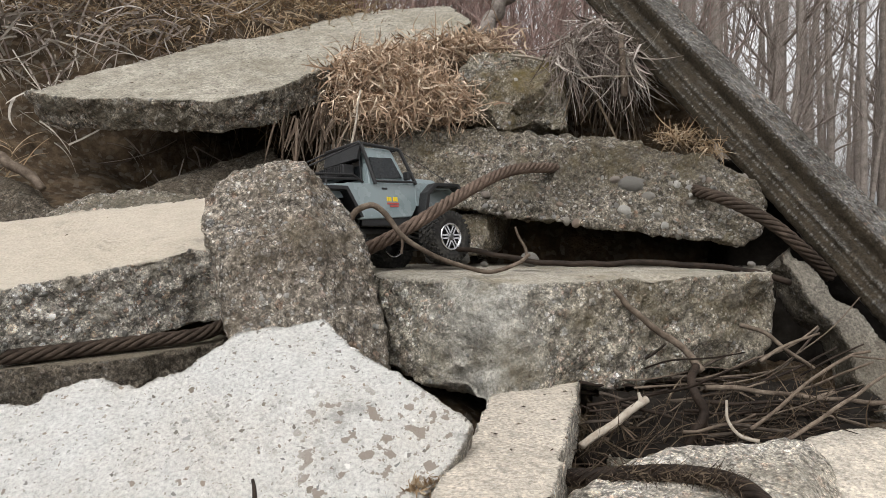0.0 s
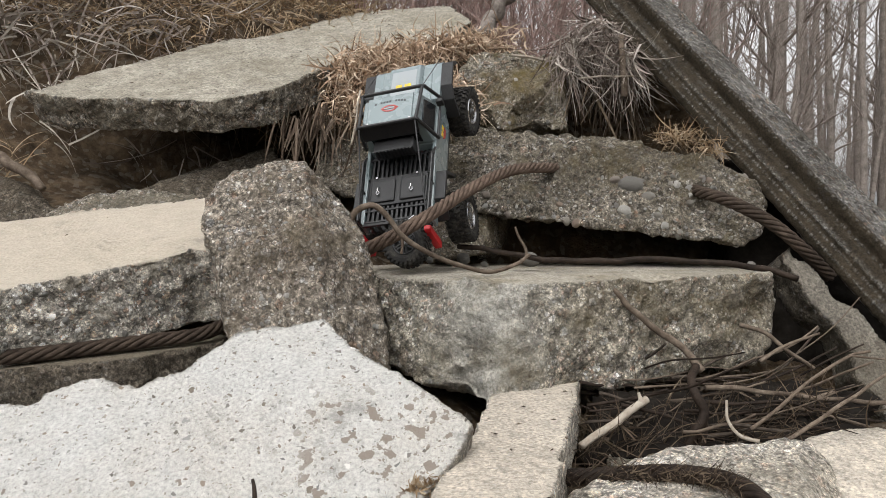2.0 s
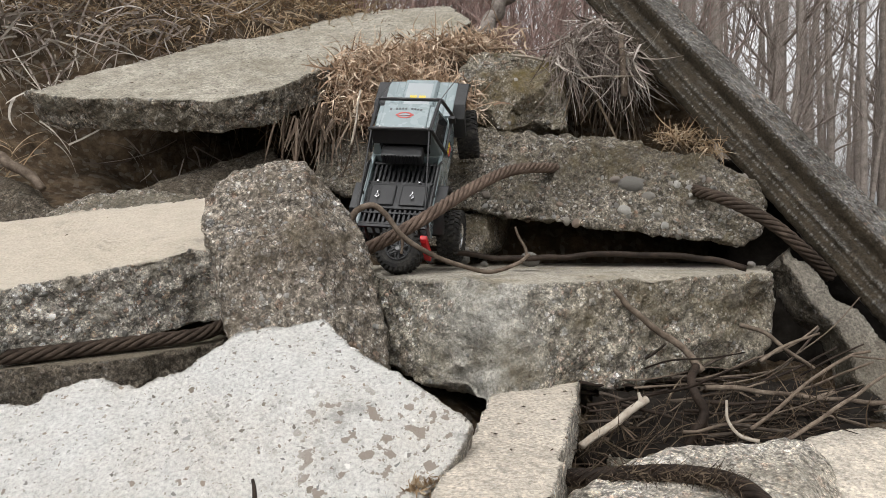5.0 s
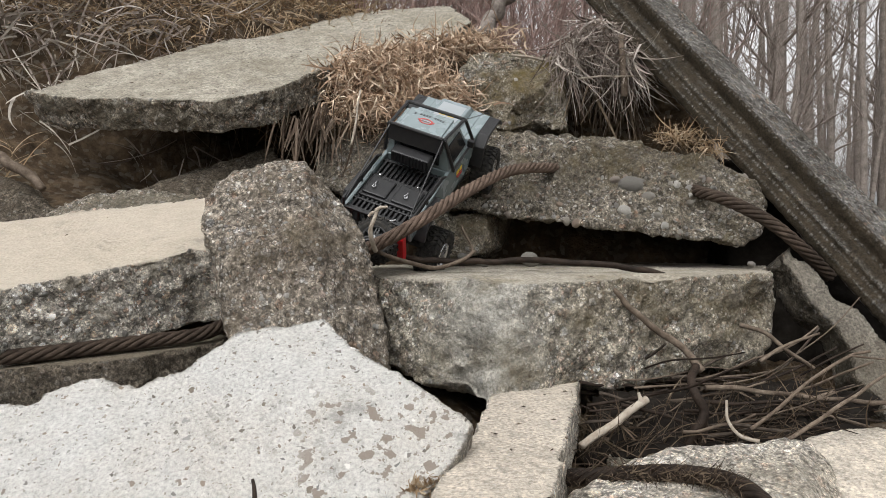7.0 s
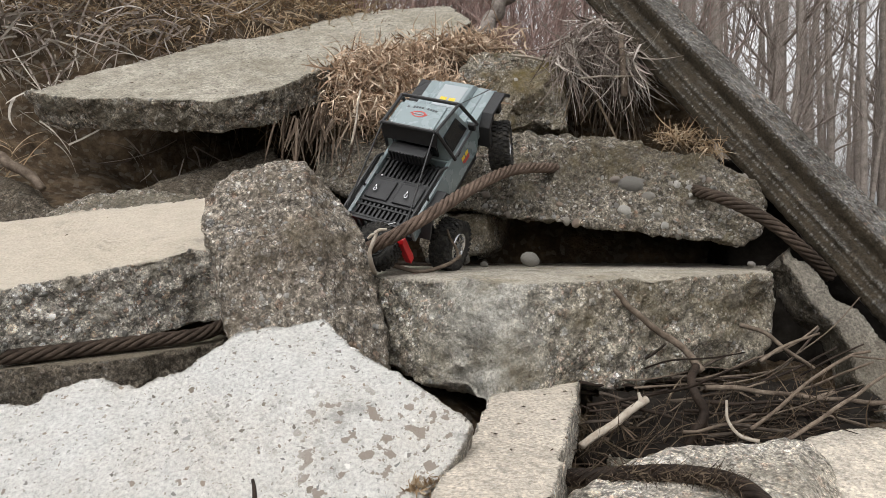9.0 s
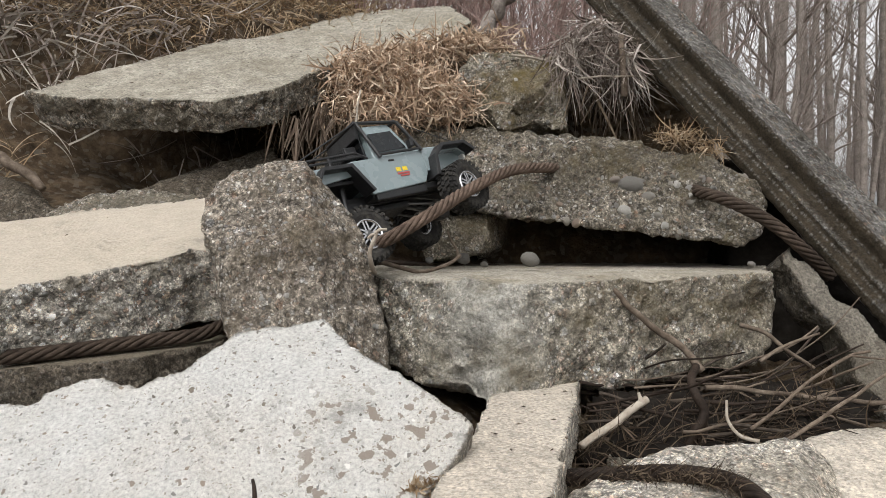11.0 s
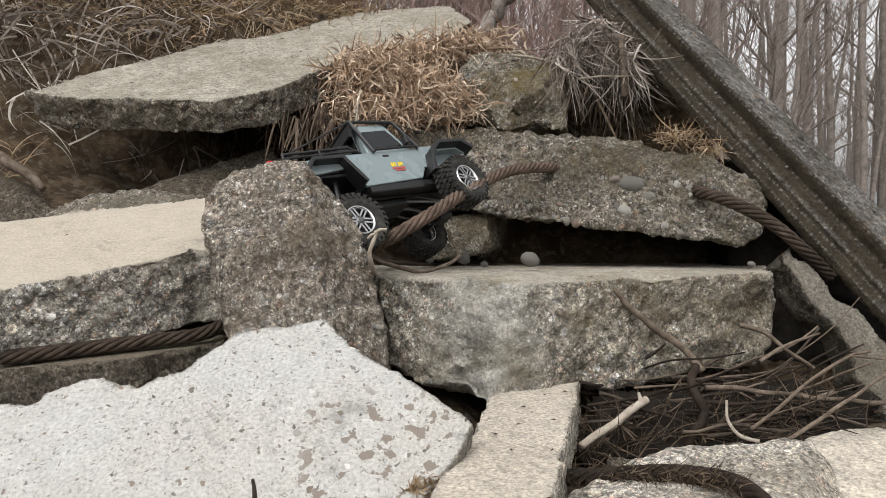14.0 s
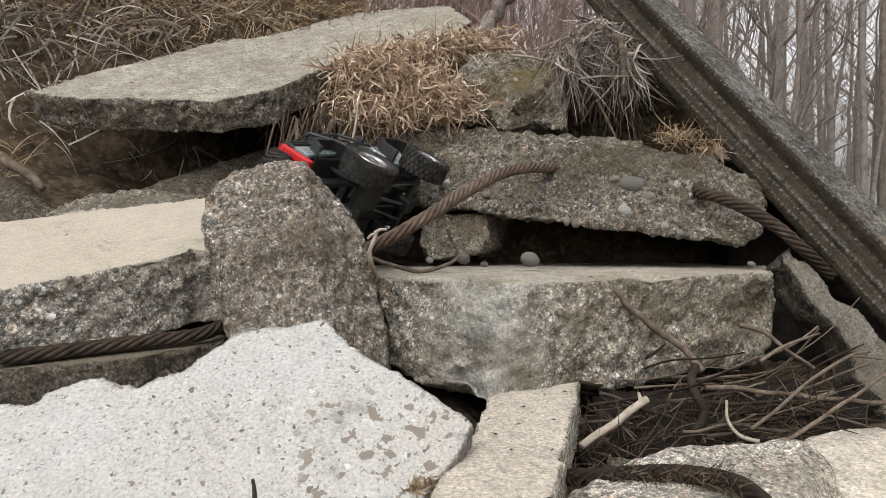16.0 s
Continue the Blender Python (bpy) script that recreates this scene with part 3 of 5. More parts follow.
rock("wedge_stone", [(-0.063, 2.36, 0.576), (-0.016, 2.38, 0.601), (0.135, 2.36, 0.597), (0.141, 2.34, 0.528), (0.105, 2.34, 0.476), (-0.041, 2.34, 0.455), (-0.072, 2.34, 0.51), (-0.046, 2.6, 0.598), (0.184, 2.6, 0.594), (0.203, 2.6, 0.487), (-0.046, 2.6, 0.429)], BLOCK_CONCRETE,
     "small squarish concrete chunk wedged under a block", "stone", lumps=0.004, grit=0.004, voxel=0.006)
rock("back_wedge", [(0.108, 2.62, 0.641), (0.22, 2.58, 0.601), (0.19, 2.56, 0.488), (0.115, 2.56, 0.446), (0.136, 2.8, 0.643), (0.26, 2.8, 0.606), (0.239, 2.8, 0.457), (0.116, 2.8, 0.43)], STONE_CONCRETE,
     "dark concrete chunk in the gap under a block", "stone", lumps=0.008, grit=0.004, voxel=0.008)
rock("top_boulder", [(0.031, 2.66, 1.051), (0.103, 2.76, 1.186), (0.234, 2.76, 1.18), (0.4, 2.72, 1.141), (0.421, 2.66, 0.993), (0.422, 2.64, 0.889), (0.221, 2.6, 0.872), (0.088, 2.6, 0.916), (0.042, 2.62, 0.995), (0.229, 2.58, 0.97), (0.127, 3.1, 1.246), (0.468, 3.1, 1.213), (0.491, 3.1, 0.93), (0.082, 3.1, 0.953)], MOSSY_CONCRETE,
     "rough mossy concrete boulder on top of the rubble", "boulder", lumps=0.02, grit=0.008, voxel=0.009, hollows=(((0.165, 2.6, 1.01), 0.13, 0.06), ((0.30, 2.6, 0.93), 0.10, 0.06), ((0.12, 2.6, 0.92), 0.07, 0.04), ((0.37, 2.66, 1.02), 0.09, -0.03)))
rock("cavity_stone", [(-0.949, 2.35, 0.657), (-0.906, 2.42, 0.69), (-0.781, 2.45, 0.717), (-0.663, 2.55, 0.788), (-0.58, 2.6, 0.827), (-0.485, 2.5, 0.728), (-0.537, 2.4, 0.659), (-0.75, 2.35, 0.628), (-0.904, 2.3, 0.609), (-0.754, 2.9, 0.81), (-1.038, 2.8, 0.688), (-0.544, 2.8, 0.667)], DUSTY_AND_SHADED_CONCRETE,
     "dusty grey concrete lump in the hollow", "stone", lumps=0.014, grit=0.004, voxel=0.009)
rock("edge_rubble", [(-1.156, 2.2, 0.586), (-1.104, 2.26, 0.625), (-1.029, 2.28, 0.652), (-0.912, 2.28, 0.656), (-0.868, 2.26, 0.641), (-0.743, 2.3, 0.65), (-0.702, 2.25, 0.624), (-0.937, 2.18, 0.6), (-1.114, 2.18, 0.569), (-1.221, 2.5, 0.627), (-0.816, 2.5, 0.651), (-0.817, 2.5, 0.526), (-1.244, 2.4, 0.527)], GREY_CONCRETE,
     "low ragged ridge of broken concrete behind a slab", "stone", lumps=0.016, grit=0.008, voxel=0.008)
rock("side_stone", [(-1.426, 2.3, 0.731), (-1.269, 2.26, 0.698), (-1.197, 2.28, 0.662), (-1.137, 2.26, 0.608), (-1.172, 2.2, 0.569), (-1.336, 2.15, 0.561), (-1.613, 2.6, 0.735), (-1.384, 2.6, 0.678), (-1.328, 2.6, 0.563)], DUSTY_AND_SHADED_CONCRETE,
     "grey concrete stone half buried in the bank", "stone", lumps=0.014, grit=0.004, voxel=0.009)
rock("front_boulder", [(0.205, 1.28, 0.099), (0.334, 1.38, 0.132), (0.438, 1.42, 0.147), (0.575, 1.42, 0.157), (0.669, 1.42, 0.16), (0.702, 1.38, 0.132), (0.682, 1.3, 0.084), (0.54, 1.18, 0.118), (0.27, 1.15, 0.094), (0.209, 1.3, 0.015), (0.673, 1.3, 0.015), (0.553, 1.6, 0.084), (0.79, 1.6, 0.084), (0.804, 1.6, -0.036), (0.316, 1.6, -0.036)], PLANK_CONCRETE,
     "rounded sandy concrete boulder at the foot of the rubble", "boulder", lumps=0.008, grit=0.003, voxel=0.007)
rock("corner_boulder", [(0.702, 1.5, 0.14), (0.799, 1.55, 0.142), (0.914, 1.55, 0.147), (1.018, 1.5, 0.158), (0.682, 1.34, 0.11), (0.681, 1.28, 0.081), (0.851, 1.25, 0.092), (0.886, 1.3, -0.024), (0.654, 1.3, -0.004), (0.929, 1.75, 0.04), (1.189, 1.75, 0.04)], PLANK_CONCRETE,
     "pale sandy boulder at the foot of the rubble", "boulder", lumps=0.006, grit=0.002, voxel=0.007, skins=((0, -0.5, 0.85),), skin_dot=0.8)
rock("small_stone", [(0.345, 1.6, 0.084), (0.384, 1.64, 0.094), (0.433, 1.64, 0.091), (0.452, 1.6, 0.066), (0.421, 1.55, 0.04), (0.329, 1.55, 0.04), (0.41, 1.75, 0.053), (0.488, 1.75, 0.001)], GREY_CONCRETE,
     "small grey stone on the soil", "stone", lumps=0.006, grit=0.003, voxel=0.006)
slab("side_slab", pose(1.034, 1.979, 0.286, 62.7, 2.4, 4.6), [(-0.115, 0.225), (-0.085, 0.25), (-0.045, 0.2), (0.034, 0.084), (0.113, -0.022), (0.256, -0.219), (0.208, -0.369), (0.05, -0.2), (0.0, -0.123), (0.01, -0.052), (-0.04, 0.039), (-0.09, 0.133)], 0.1, SIDE_CONCRETE,
     "pale leaning concrete slab with a ragged rotten edge", rag=0.012, seed=9, lumps=0.008, grit=0.004)


def leaning_beam():
    """A long stepped beam that leans from the bank down across the rubble."""
    a, b = Vector((0.518, 2.75, 1.407)), Vector((1.214, 1.965, 0.268))
    way = (b - a).normalized()
    face = Vector((0.05, -1, 0.35))
    face = (face - way * face.dot(way)).normalized()
    up = way.cross(face)
    if up.z < 0:
        up = -up
    profile = ((0.0, -0.062), (0.012, -0.04), (0.034, -0.04), (0.040, -0.052), (0.046, -0.028), (0.072, -0.018), (0.09, -0.024), (0.096, -0.045), (0.106, 0.0), (0.116, 0.016), (0.262, -0.065), (0.25, -0.14), (0.07, -0.14))
    bm = bmesh.new()
    ends = [[bm.verts.new(p + up * u + face * f - a) for u, f in profile] for p in (a - way * 0.35, b + way * 0.3)]
    n = len(profile)
    for i in range(n):
        bm.faces.new((ends[0][i], ends[0][(i + 1) % n], ends[1][(i + 1) % n], ends[1][i]))
    bm.faces.new(ends[0][::-1])
    bm.faces.new(ends[1])
    bmesh.ops.recalc_face_normals(bm, faces=bm.faces)
    ob = new("leaning_beam", rock_mesh("leaning_beam", bm, BEAM_CONCRETE, voxel=0.007, lumps=0.005, grit=0.004, skins=(tuple(face), tuple(face * 0.29 - up * 0.96), tuple(face * 0.24 + up * 0.97), tuple(face * 0.5 - up * 0.85), tuple(-up)), skin_dot=0.9))
    ob.location = a
    tagged(ob, "long stepped concrete beam, grey above, brown with painted shade below, leaning across rubble", "concrete beam", "concrete rubble")


leaning_beam()

# ---- wire ropes ----
rope("wire_rope", [(-0.195, 1.84, 0.497), (-0.112, 1.81, 0.538), (-0.026, 1.86, 0.59), (0.068, 2.0, 0.654), (0.183, 2.15, 0.714), (0.297, 2.3, 0.736), (0.48, 2.55, 0.75)], 0.0165, RUST, "thick rusty steel wire rope arching out of a block")
rope("wire_rope", [(0.728, 2.5, 0.713), (0.744, 2.26, 0.665), (0.796, 2.14, 0.63), (0.882, 2.08, 0.573), (0.965, 2.06, 0.5), (1.062, 2.1, 0.422)], 0.018, DARK_SHADED_RUST, "thick dark rusty wire rope hanging against a beam")
# the slab's shade over this rope is put into its darker rust colour
rope("wire_rope", [(-0.989, 1.48, 0.284), (-0.887, 1.53, 0.293), (-0.769, 1.59, 0.3), (-0.639, 1.65, 0.31), (-0.532, 1.7, 0.32), (-0.484, 1.8, 0.347)], 0.016, DARK_SHADED_RUST, "rusty wire rope lying under the tan slab, with shade in its colour", n=170)
rope("frayed_rope", [(0.183, 1.4, 0.09), (0.228, 1.36, 0.107), (0.3, 1.32, 0.124), (0.382, 1.3, 0.134), (0.445, 1.26, 0.14), (0.478, 1.2, 0.141), (0.496, 1.12, 0.123)], 0.016, DARK_TWIG, "frayed rusty wire rope lying on boulders", pitch=0.12)

# ---- dead grass and litter ----
def heap(name, corners, material, label, lumps=0.03):
    ob = rock(name, corners, material, label, "soil", "", lumps=lumps, grit=0.008, voxel=0.014)
    return ob


def on_ground(x0, x1, y0, y1, way, spread_by=0.5, lift=0.0):
    def place(rnd):
        x, y = rnd.uniform(x0, x1), rnd.uniform(y0, y1)
        return (x, y, ground_height(x, y) + lift), Vector(way) + Vector((rnd.gauss(0, spread_by), rnd.gauss(0, spread_by), rnd.gauss(0, spread_by)))
    return place


def around(points, size, way, spread_by=0.5):
    """Roots near a line of points."""
    pts = [Vector(p) for p in points]
    def place(rnd):
        k = rnd.uniform(0, len(pts) - 1)
        i = min(int(k), len(pts) - 2)
        p = pts[i].lerp(pts[i + 1], k - i)
        return p + Vector([rnd.gauss(0, s) for s in size]), Vector(way) + Vector((rnd.gauss(0, spread_by), rnd.gauss(0, spread_by), rnd.gauss(0, spread_by)))
    return place


heap("humus_mound", [(0.28, 1.6, 0.06), (0.358, 1.75, 0.171), (0.621, 1.8, 0.173), (0.887, 1.8, 0.187), (1.005, 1.75, 0.171), (0.839, 1.58, 0.101), (0.539, 1.56, 0.096), (0.414, 2.1, -0.062), (1.003, 2.2, 0.073), (0.51, 1.65, -0.005), (0.816, 1.65, 0.008)], HUMUS_AND_GAP_SHADE, "black wet humus full of sticks", 0.02)
# added black mass: stands in for the deep shade of the crevice
heap("crevice_soil", [(0.93, 2.3, 0.0), (0.90, 2.42, 0.45), (0.98, 2.5, 0.8), (1.15, 2.5, 0.62), (1.4, 2.35, 0.25), (1.45, 2.3, 0.0), (1.0, 2.9, 0.8), (1.5, 2.9, 0.3), (1.5, 2.9, 0.0), (0.95, 2.9, 0.0)], HUMUS_AND_GAP_SHADE, "black mass standing in for deep shade in the crevice under a beam", 0.02)
blades("dead_grass", 6000, on_ground(-2.0, -0.15, 2.95, 3.9, (0.22, -0.75, -0.25), 0.42), 0.2, 0.0045, STRAW, "dry straw-coloured grass matted over the bank", "grass", 1, 0.5)
blades("dead_grass", 520, on_ground(-1.95, -0.75, 2.75, 3.2, (0.3, -0.6, -0.3), 0.4, 0.03), 0.3, 0.007, GREY_STRAW, "long grey dead stalks hanging down the bank", "grass", 2, 0.5, 0.5, 8)
blades("dead_grass", 120, on_ground(-1.95, -1.25, 2.6, 3.0, (0.45, -0.4, 0.0), 0.55, 0.04), 0.3, 0.0085, PALE_STRAW, "long pale grey stalks lying down the bank", "grass", 12, 0.6, 0.6, 8)
blades("dead_grass", 120, on_ground(-1.75, -1.34, 2.2, 2.5, (0.1, -0.4, 0.3), 0.6), 0.22, 0.005, STRAW, "thin dry stalks at the foot of the bank", "grass", 3, 1.2)
heap("soil_mound", [(0.399, 2.85, 1.087), (0.48, 2.9, 1.212), (0.671, 2.9, 1.233), (0.827, 2.85, 1.107), (0.961, 2.75, 0.887), (0.962, 2.75, 0.766), (0.393, 2.8, 0.852), (0.522, 3.3, 1.243), (1.129, 3.3, 0.954), (0.524, 3.3, 0.858), (1.13, 3.3, 0.809)], SOIL, "mound of dark soil behind the rubble")
heap("litter_mound", [(-0.424, 2.58, 0.989), (-0.287, 2.72, 1.171), (-0.133, 2.85, 1.236), (0.099, 2.95, 1.277), (0.25, 2.95, 1.256), (0.058, 2.56, 0.929), (-0.082, 2.54, 0.91), (-0.269, 2.55, 0.892), (-0.377, 2.52, 0.84), (-0.405, 3.0, 0.896), (0.15, 3.1, 1.02)], SOIL, "mound of dark soil under leaf litter")
blades("leaf_litter", 6500, around([(-0.345, 2.56, 1.032), (-0.257, 2.62, 1.12), (-0.158, 2.56, 1.051), (-0.044, 2.53, 1.008), (0.029, 2.5, 0.948), (-0.172, 2.5, 0.929), (-0.301, 2.5, 0.929), (-0.166, 2.7, 1.157), (0.033, 2.82, 1.204), (0.202, 2.88, 1.249)], (0.05, 0.035, 0.03), (0.25, -0.6, -0.1), 0.75), 0.085, 0.0052, MAT_LEAVES, "matted brown dead leaves and stalks", "leaf litter", 4, 0.9, 2.4, 10)
blades("dead_grass", 120, around([(-0.522, 2.42, 0.917), (-0.403, 2.45, 0.913), (-0.313, 2.45, 0.895)], (0.03, 0.03, 0.025), (-0.2, -0.15, -1), 0.25), 0.15, 0.007, STALKS, "stiff brown stalks hanging beside the slab", "grass", 5, 0.3, 0.2)
blades("dead_grass", 800, around([(0.40, 2.68, 1.15), (0.46, 2.7, 1.21), (0.54, 2.72, 1.235), (0.60, 2.7, 1.19), (0.65, 2.66, 1.12)], (0.02, 0.03, 0.025), (0.05, -0.3, -0.7), 0.26), 0.22, 0.0048, GREY_STRAW, "drooping tuft of grey dead grass", "grass", 6, 0.5, 1.1, 10)
blades("dead_grass", 300, around([(0.52, 2.7, 1.27), (0.60, 2.7, 1.24), (0.65, 2.68, 1.17)], (0.02, 0.03, 0.02), (-0.75, -0.3, -0.4), 0.3), 0.16, 0.005, GREY_STRAW, "grey dead grass combed across a tuft", "grass", 16, 0.6, 1.1, 9)
# broad dark blades behind the grey ones paint the shade between strands
blades("dead_grass", 320, around([(0.427, 2.74, 1.10), (0.527, 2.78, 1.17), (0.608, 2.78, 1.15), (0.674, 2.72, 1.07)], (0.025, 0.04, 0.03), (0.0, -0.1, -0.9), 0.22), 0.24, 0.008, ROOTS, "dark blades standing in for the shaded gaps inside a drooping tuft", "grass", 13, 0.4, 0.25)
blades("dead_grass", 300, around([(0.689, 2.4, 0.827), (0.753, 2.38, 0.842), (0.828, 2.32, 0.775)], (0.02, 0.03, 0.01), (0, -0.3, 0.3), 0.8), 0.07, 0.003, STRAW, "small tuft of yellow dead grass on a block", "grass", 7, 1.0, 1.6, 8)

blades("rope_fray", 900, around([(0.209, 1.365, 0.103), (0.297, 1.31, 0.127), (0.379, 1.29, 0.138), (0.442, 1.25, 0.143), (0.474, 1.19, 0.145)], (0.004, 0.006, 0.006), (0.6, -0.3, 0.1), 0.7), 0.028, 0.0018, ROOTS, "frayed dark fibres along a rope", "fibres", 9, 0.4, 0.6)
blades("root_litter", 1300, around([(0.271, 1.62, 0.078), (0.423, 1.7, 0.105), (0.568, 1.72, 0.113), (0.713, 1.7, 0.105), (0.824, 1.75, 0.145)], (0.05, 0.07, 0.02), (0.3, -0.3, 0.4), 0.8), 0.1, 0.003, ROOTS, "dark dead roots and stalks on the soil", "roots", 10, 0.5, 0.6)

# ---- sticks and branches ----
HOOK_STICK = stick("hooked_stick", [(-0.214, 1.75, 0.569), (-0.195, 1.745, 0.595), (-0.159, 1.745, 0.608), (-0.128, 1.75, 0.587), (-0.089, 1.755, 0.533), (-0.025, 1.775, 0.491), (0.061, 1.8, 0.463), (0.116, 1.82, 0.455), (0.178, 1.85, 0.469), (0.209, 1.87, 0.487)], 0.0075, 0.0045, TWIG, "bent grey stick lying across the ledge", forks=[([(0.204, 1.87, 0.48), (0.201, 1.87, 0.504), (0.184, 1.87, 0.534), (0.176, 1.87, 0.557)], 0.004, 0.0025), ([(-0.098, 1.755, 0.544), (-0.093, 1.755, 0.521), (-0.095, 1.755, 0.495)], 0.004, 0.003)])
PALE_HOOK = stick("pale_twig", [(-0.154, 1.74, 0.452), (-0.160, 1.71, 0.475), (-0.163, 1.7, 0.497), (-0.157, 1.7, 0.522), (-0.150, 1.7, 0.546)], 0.0058, 0.0045, PALE_TWIG, "short pale broken twig beside the upright stone", forks=[([(-0.151, 1.7, 0.543), (-0.139, 1.7, 0.550), (-0.124, 1.7, 0.551)], 0.0045, 0.003), ([(-0.152, 1.7, 0.540), (-0.160, 1.7, 0.537), (-0.167, 1.7, 0.530)], 0.004, 0.003)], n=20)
LONG_STICK = stick("long_stick", [(0.025, 2.1, 0.499), (0.1, 2.06, 0.491), (0.215, 2.0, 0.469), (0.331, 1.99, 0.461), (0.507, 1.99, 0.463), (0.654, 1.99, 0.458), (0.797, 1.98, 0.441), (0.893, 1.96, 0.416)], 0.007, 0.0085, DARK_TWIG, "long dark wet stick lying on the ledge", n=60)
stick("branch", [(0.352, 1.83, 0.435), (0.397, 1.79, 0.411), (0.441, 1.78, 0.365), (0.497, 1.79, 0.319), (0.554, 1.78, 0.28), (0.6, 1.76, 0.227)], 0.006, 0.009, TWIG, "grey driftwood branch leaning on a block", forks=[([(0.397, 1.79, 0.414), (0.369, 1.8, 0.416), (0.344, 1.82, 0.428)], 0.005, 0.002)])
stick("branch", [(0.515, 1.6, 0.084), (0.527, 1.61, 0.129), (0.554, 1.62, 0.165), (0.541, 1.63, 0.197), (0.54, 1.66, 0.227), (0.563, 1.7, 0.245)], 0.012, 0.009, DARK_TWIG, "thick crooked brown branch standing in debris", forks=[([(0.541, 1.6, 0.084), (0.551, 1.61, 0.129), (0.552, 1.62, 0.175)], 0.009, 0.01)])
stick("branch", [(0.277, 1.52, 0.119), (0.317, 1.55, 0.139), (0.367, 1.57, 0.163), (0.428, 1.6, 0.197)], 0.008, 0.0085, PALE_TWIG, "short splintered pale branch stub", forks=[([(0.413, 1.59, 0.191), (0.41, 1.6, 0.209)], 0.006, 0.003)])
stick("branch", [(0.624, 1.5, 0.133), (0.593, 1.52, 0.139), (0.579, 1.55, 0.162), (0.586, 1.58, 0.196)], 0.004, 0.003, PALE_TWIG, "curved pale twig in debris")
stick("branch", [(0.586, 1.7, 0.199), (0.662, 1.7, 0.197), (0.775, 1.7, 0.181), (0.901, 1.7, 0.171), (1.027, 1.7, 0.161)], 0.006, 0.005, TWIG, "straight tan branch across debris")
stick("branch", [(0.64, 1.42, 0.157), (0.731, 1.46, 0.195), (0.828, 1.5, 0.236), (0.935, 1.55, 0.283)], 0.0045, 0.003, TWIG, "thin grey twig over debris")
stick("branch", [(0.627, 1.55, 0.145), (0.684, 1.55, 0.191), (0.752, 1.55, 0.249), (0.826, 1.56, 0.293), (0.872, 1.56, 0.302)], 0.004, 0.003, TWIG, "thin grey twig over debris", forks=[([(0.826, 1.56, 0.293), (0.849, 1.56, 0.291), (0.953, 1.58, 0.278)], 0.003, 0.002)])
stick("branch", [(0.719, 1.85, 0.321), (0.765, 1.83, 0.303), (0.82, 1.8, 0.26), (0.873, 1.8, 0.227)], 0.006, 0.004, TWIG, "grey branch jammed beside a slab", forks=[([(0.726, 1.75, 0.249), (0.793, 1.77, 0.282), (0.876, 1.78, 0.309)], 0.005, 0.003)])


def debris():
    """A tangle of thin sticks under and beside the ledge block."""
    rnd = random.Random(21)
    for k in range(95):
        x, y = rnd.uniform(0.3, 0.8), rnd.uniform(1.58, 2.0)
        z = ground_height(x, y) + rnd.uniform(0.04, 0.13)
        a, ln = rnd.gauss(0.1, 0.7), rnd.uniform(0.12, 0.4)
        pts, p, d = [], Vector((x, y, z)), Vector((math.cos(a), 0.35 * math.sin(a), rnd.gauss(0, 0.14)))
        for _ in range(5):
            pts.append(tuple(p))
            p = p + d * (ln / 4)
            d = (d + Vector((rnd.gauss(0, 0.2), rnd.gauss(0, 0.1), rnd.gauss(0, 0.14)))).normalized()
        r = rnd.uniform(0.0015, 0.0052)
        stick("twig", pts, r, r * 0.6, rnd.choice((DARK_TWIG, DARK_TWIG, DARK_TWIG, GREY_TWIG, TWIG)), "thin twig in a tangle of debris", "twig", n=14, seed=k)


debris()
stick("trunk_behind", [(0.241, 5.0, 1.782), (0.351, 5.0, 1.946), (0.533, 5.0, 2.181)], 0.05, 0.045, BARK, "leaning grey tree stem behind the rubble", "tree trunk", group="")
stick("stalk", [(-0.279, 2.35, 0.81), (-0.269, 2.38, 0.894), (-0.261, 2.42, 0.988)], 0.004, 0.003, PALE_TWIG, "upright pale dry stalk", "stalk", group="", n=14)
stick("stalk", [(0.239, 2.7, 1.162), (0.308, 2.7, 1.151), (0.384, 2.7, 1.137)], 0.005, 0.004, PALE_TWIG, "pale dry stalk on litter", "stalk", group="", n=14)
stick("stump_stalk", [(0.615, 2.6, 1.0), (0.60, 2.6, 1.10), (0.605, 2.6, 1.21)], 0.013, 0.009, TWIG, "upright broken brown stem in dead grass", "stalk", group="", n=16)
stick("stalk", [(0.46, 2.6, 1.06), (0.56, 2.58, 1.065), (0.67, 2.58, 1.06)], 0.004, 0.0025, PALE_TWIG, "thin pale stalk lying across dead grass", "stalk", group="", n=14)
stick("driftwood_board", [(-1.358, 2.3, 0.778), (-1.246, 2.25, 0.73), (-1.162, 2.22, 0.679)], 0.018, 0.012, TWIG, "weathered stick half sunk in the bank", "driftwood", group="", n=14)

stick("twig", [(-0.289, 1.17, 0.13), (-0.293, 1.18, 0.149), (-0.299, 1.19, 0.161)], 0.004, 0.0025, DARK_TWIG, "short dark twig standing by a slab", "twig", n=10)
blades("moss_tuft", 160, around([(-0.053, 1.22, 0.133), (-0.031, 1.22, 0.138), (-0.008, 1.23, 0.144)], (0.008, 0.008, 0.003), (0, -0.3, 0.6), 0.9), 0.018, 0.004, STRAW, "small brown tuft of dead moss on a slab", "moss", 14, 0.5, 1.0)


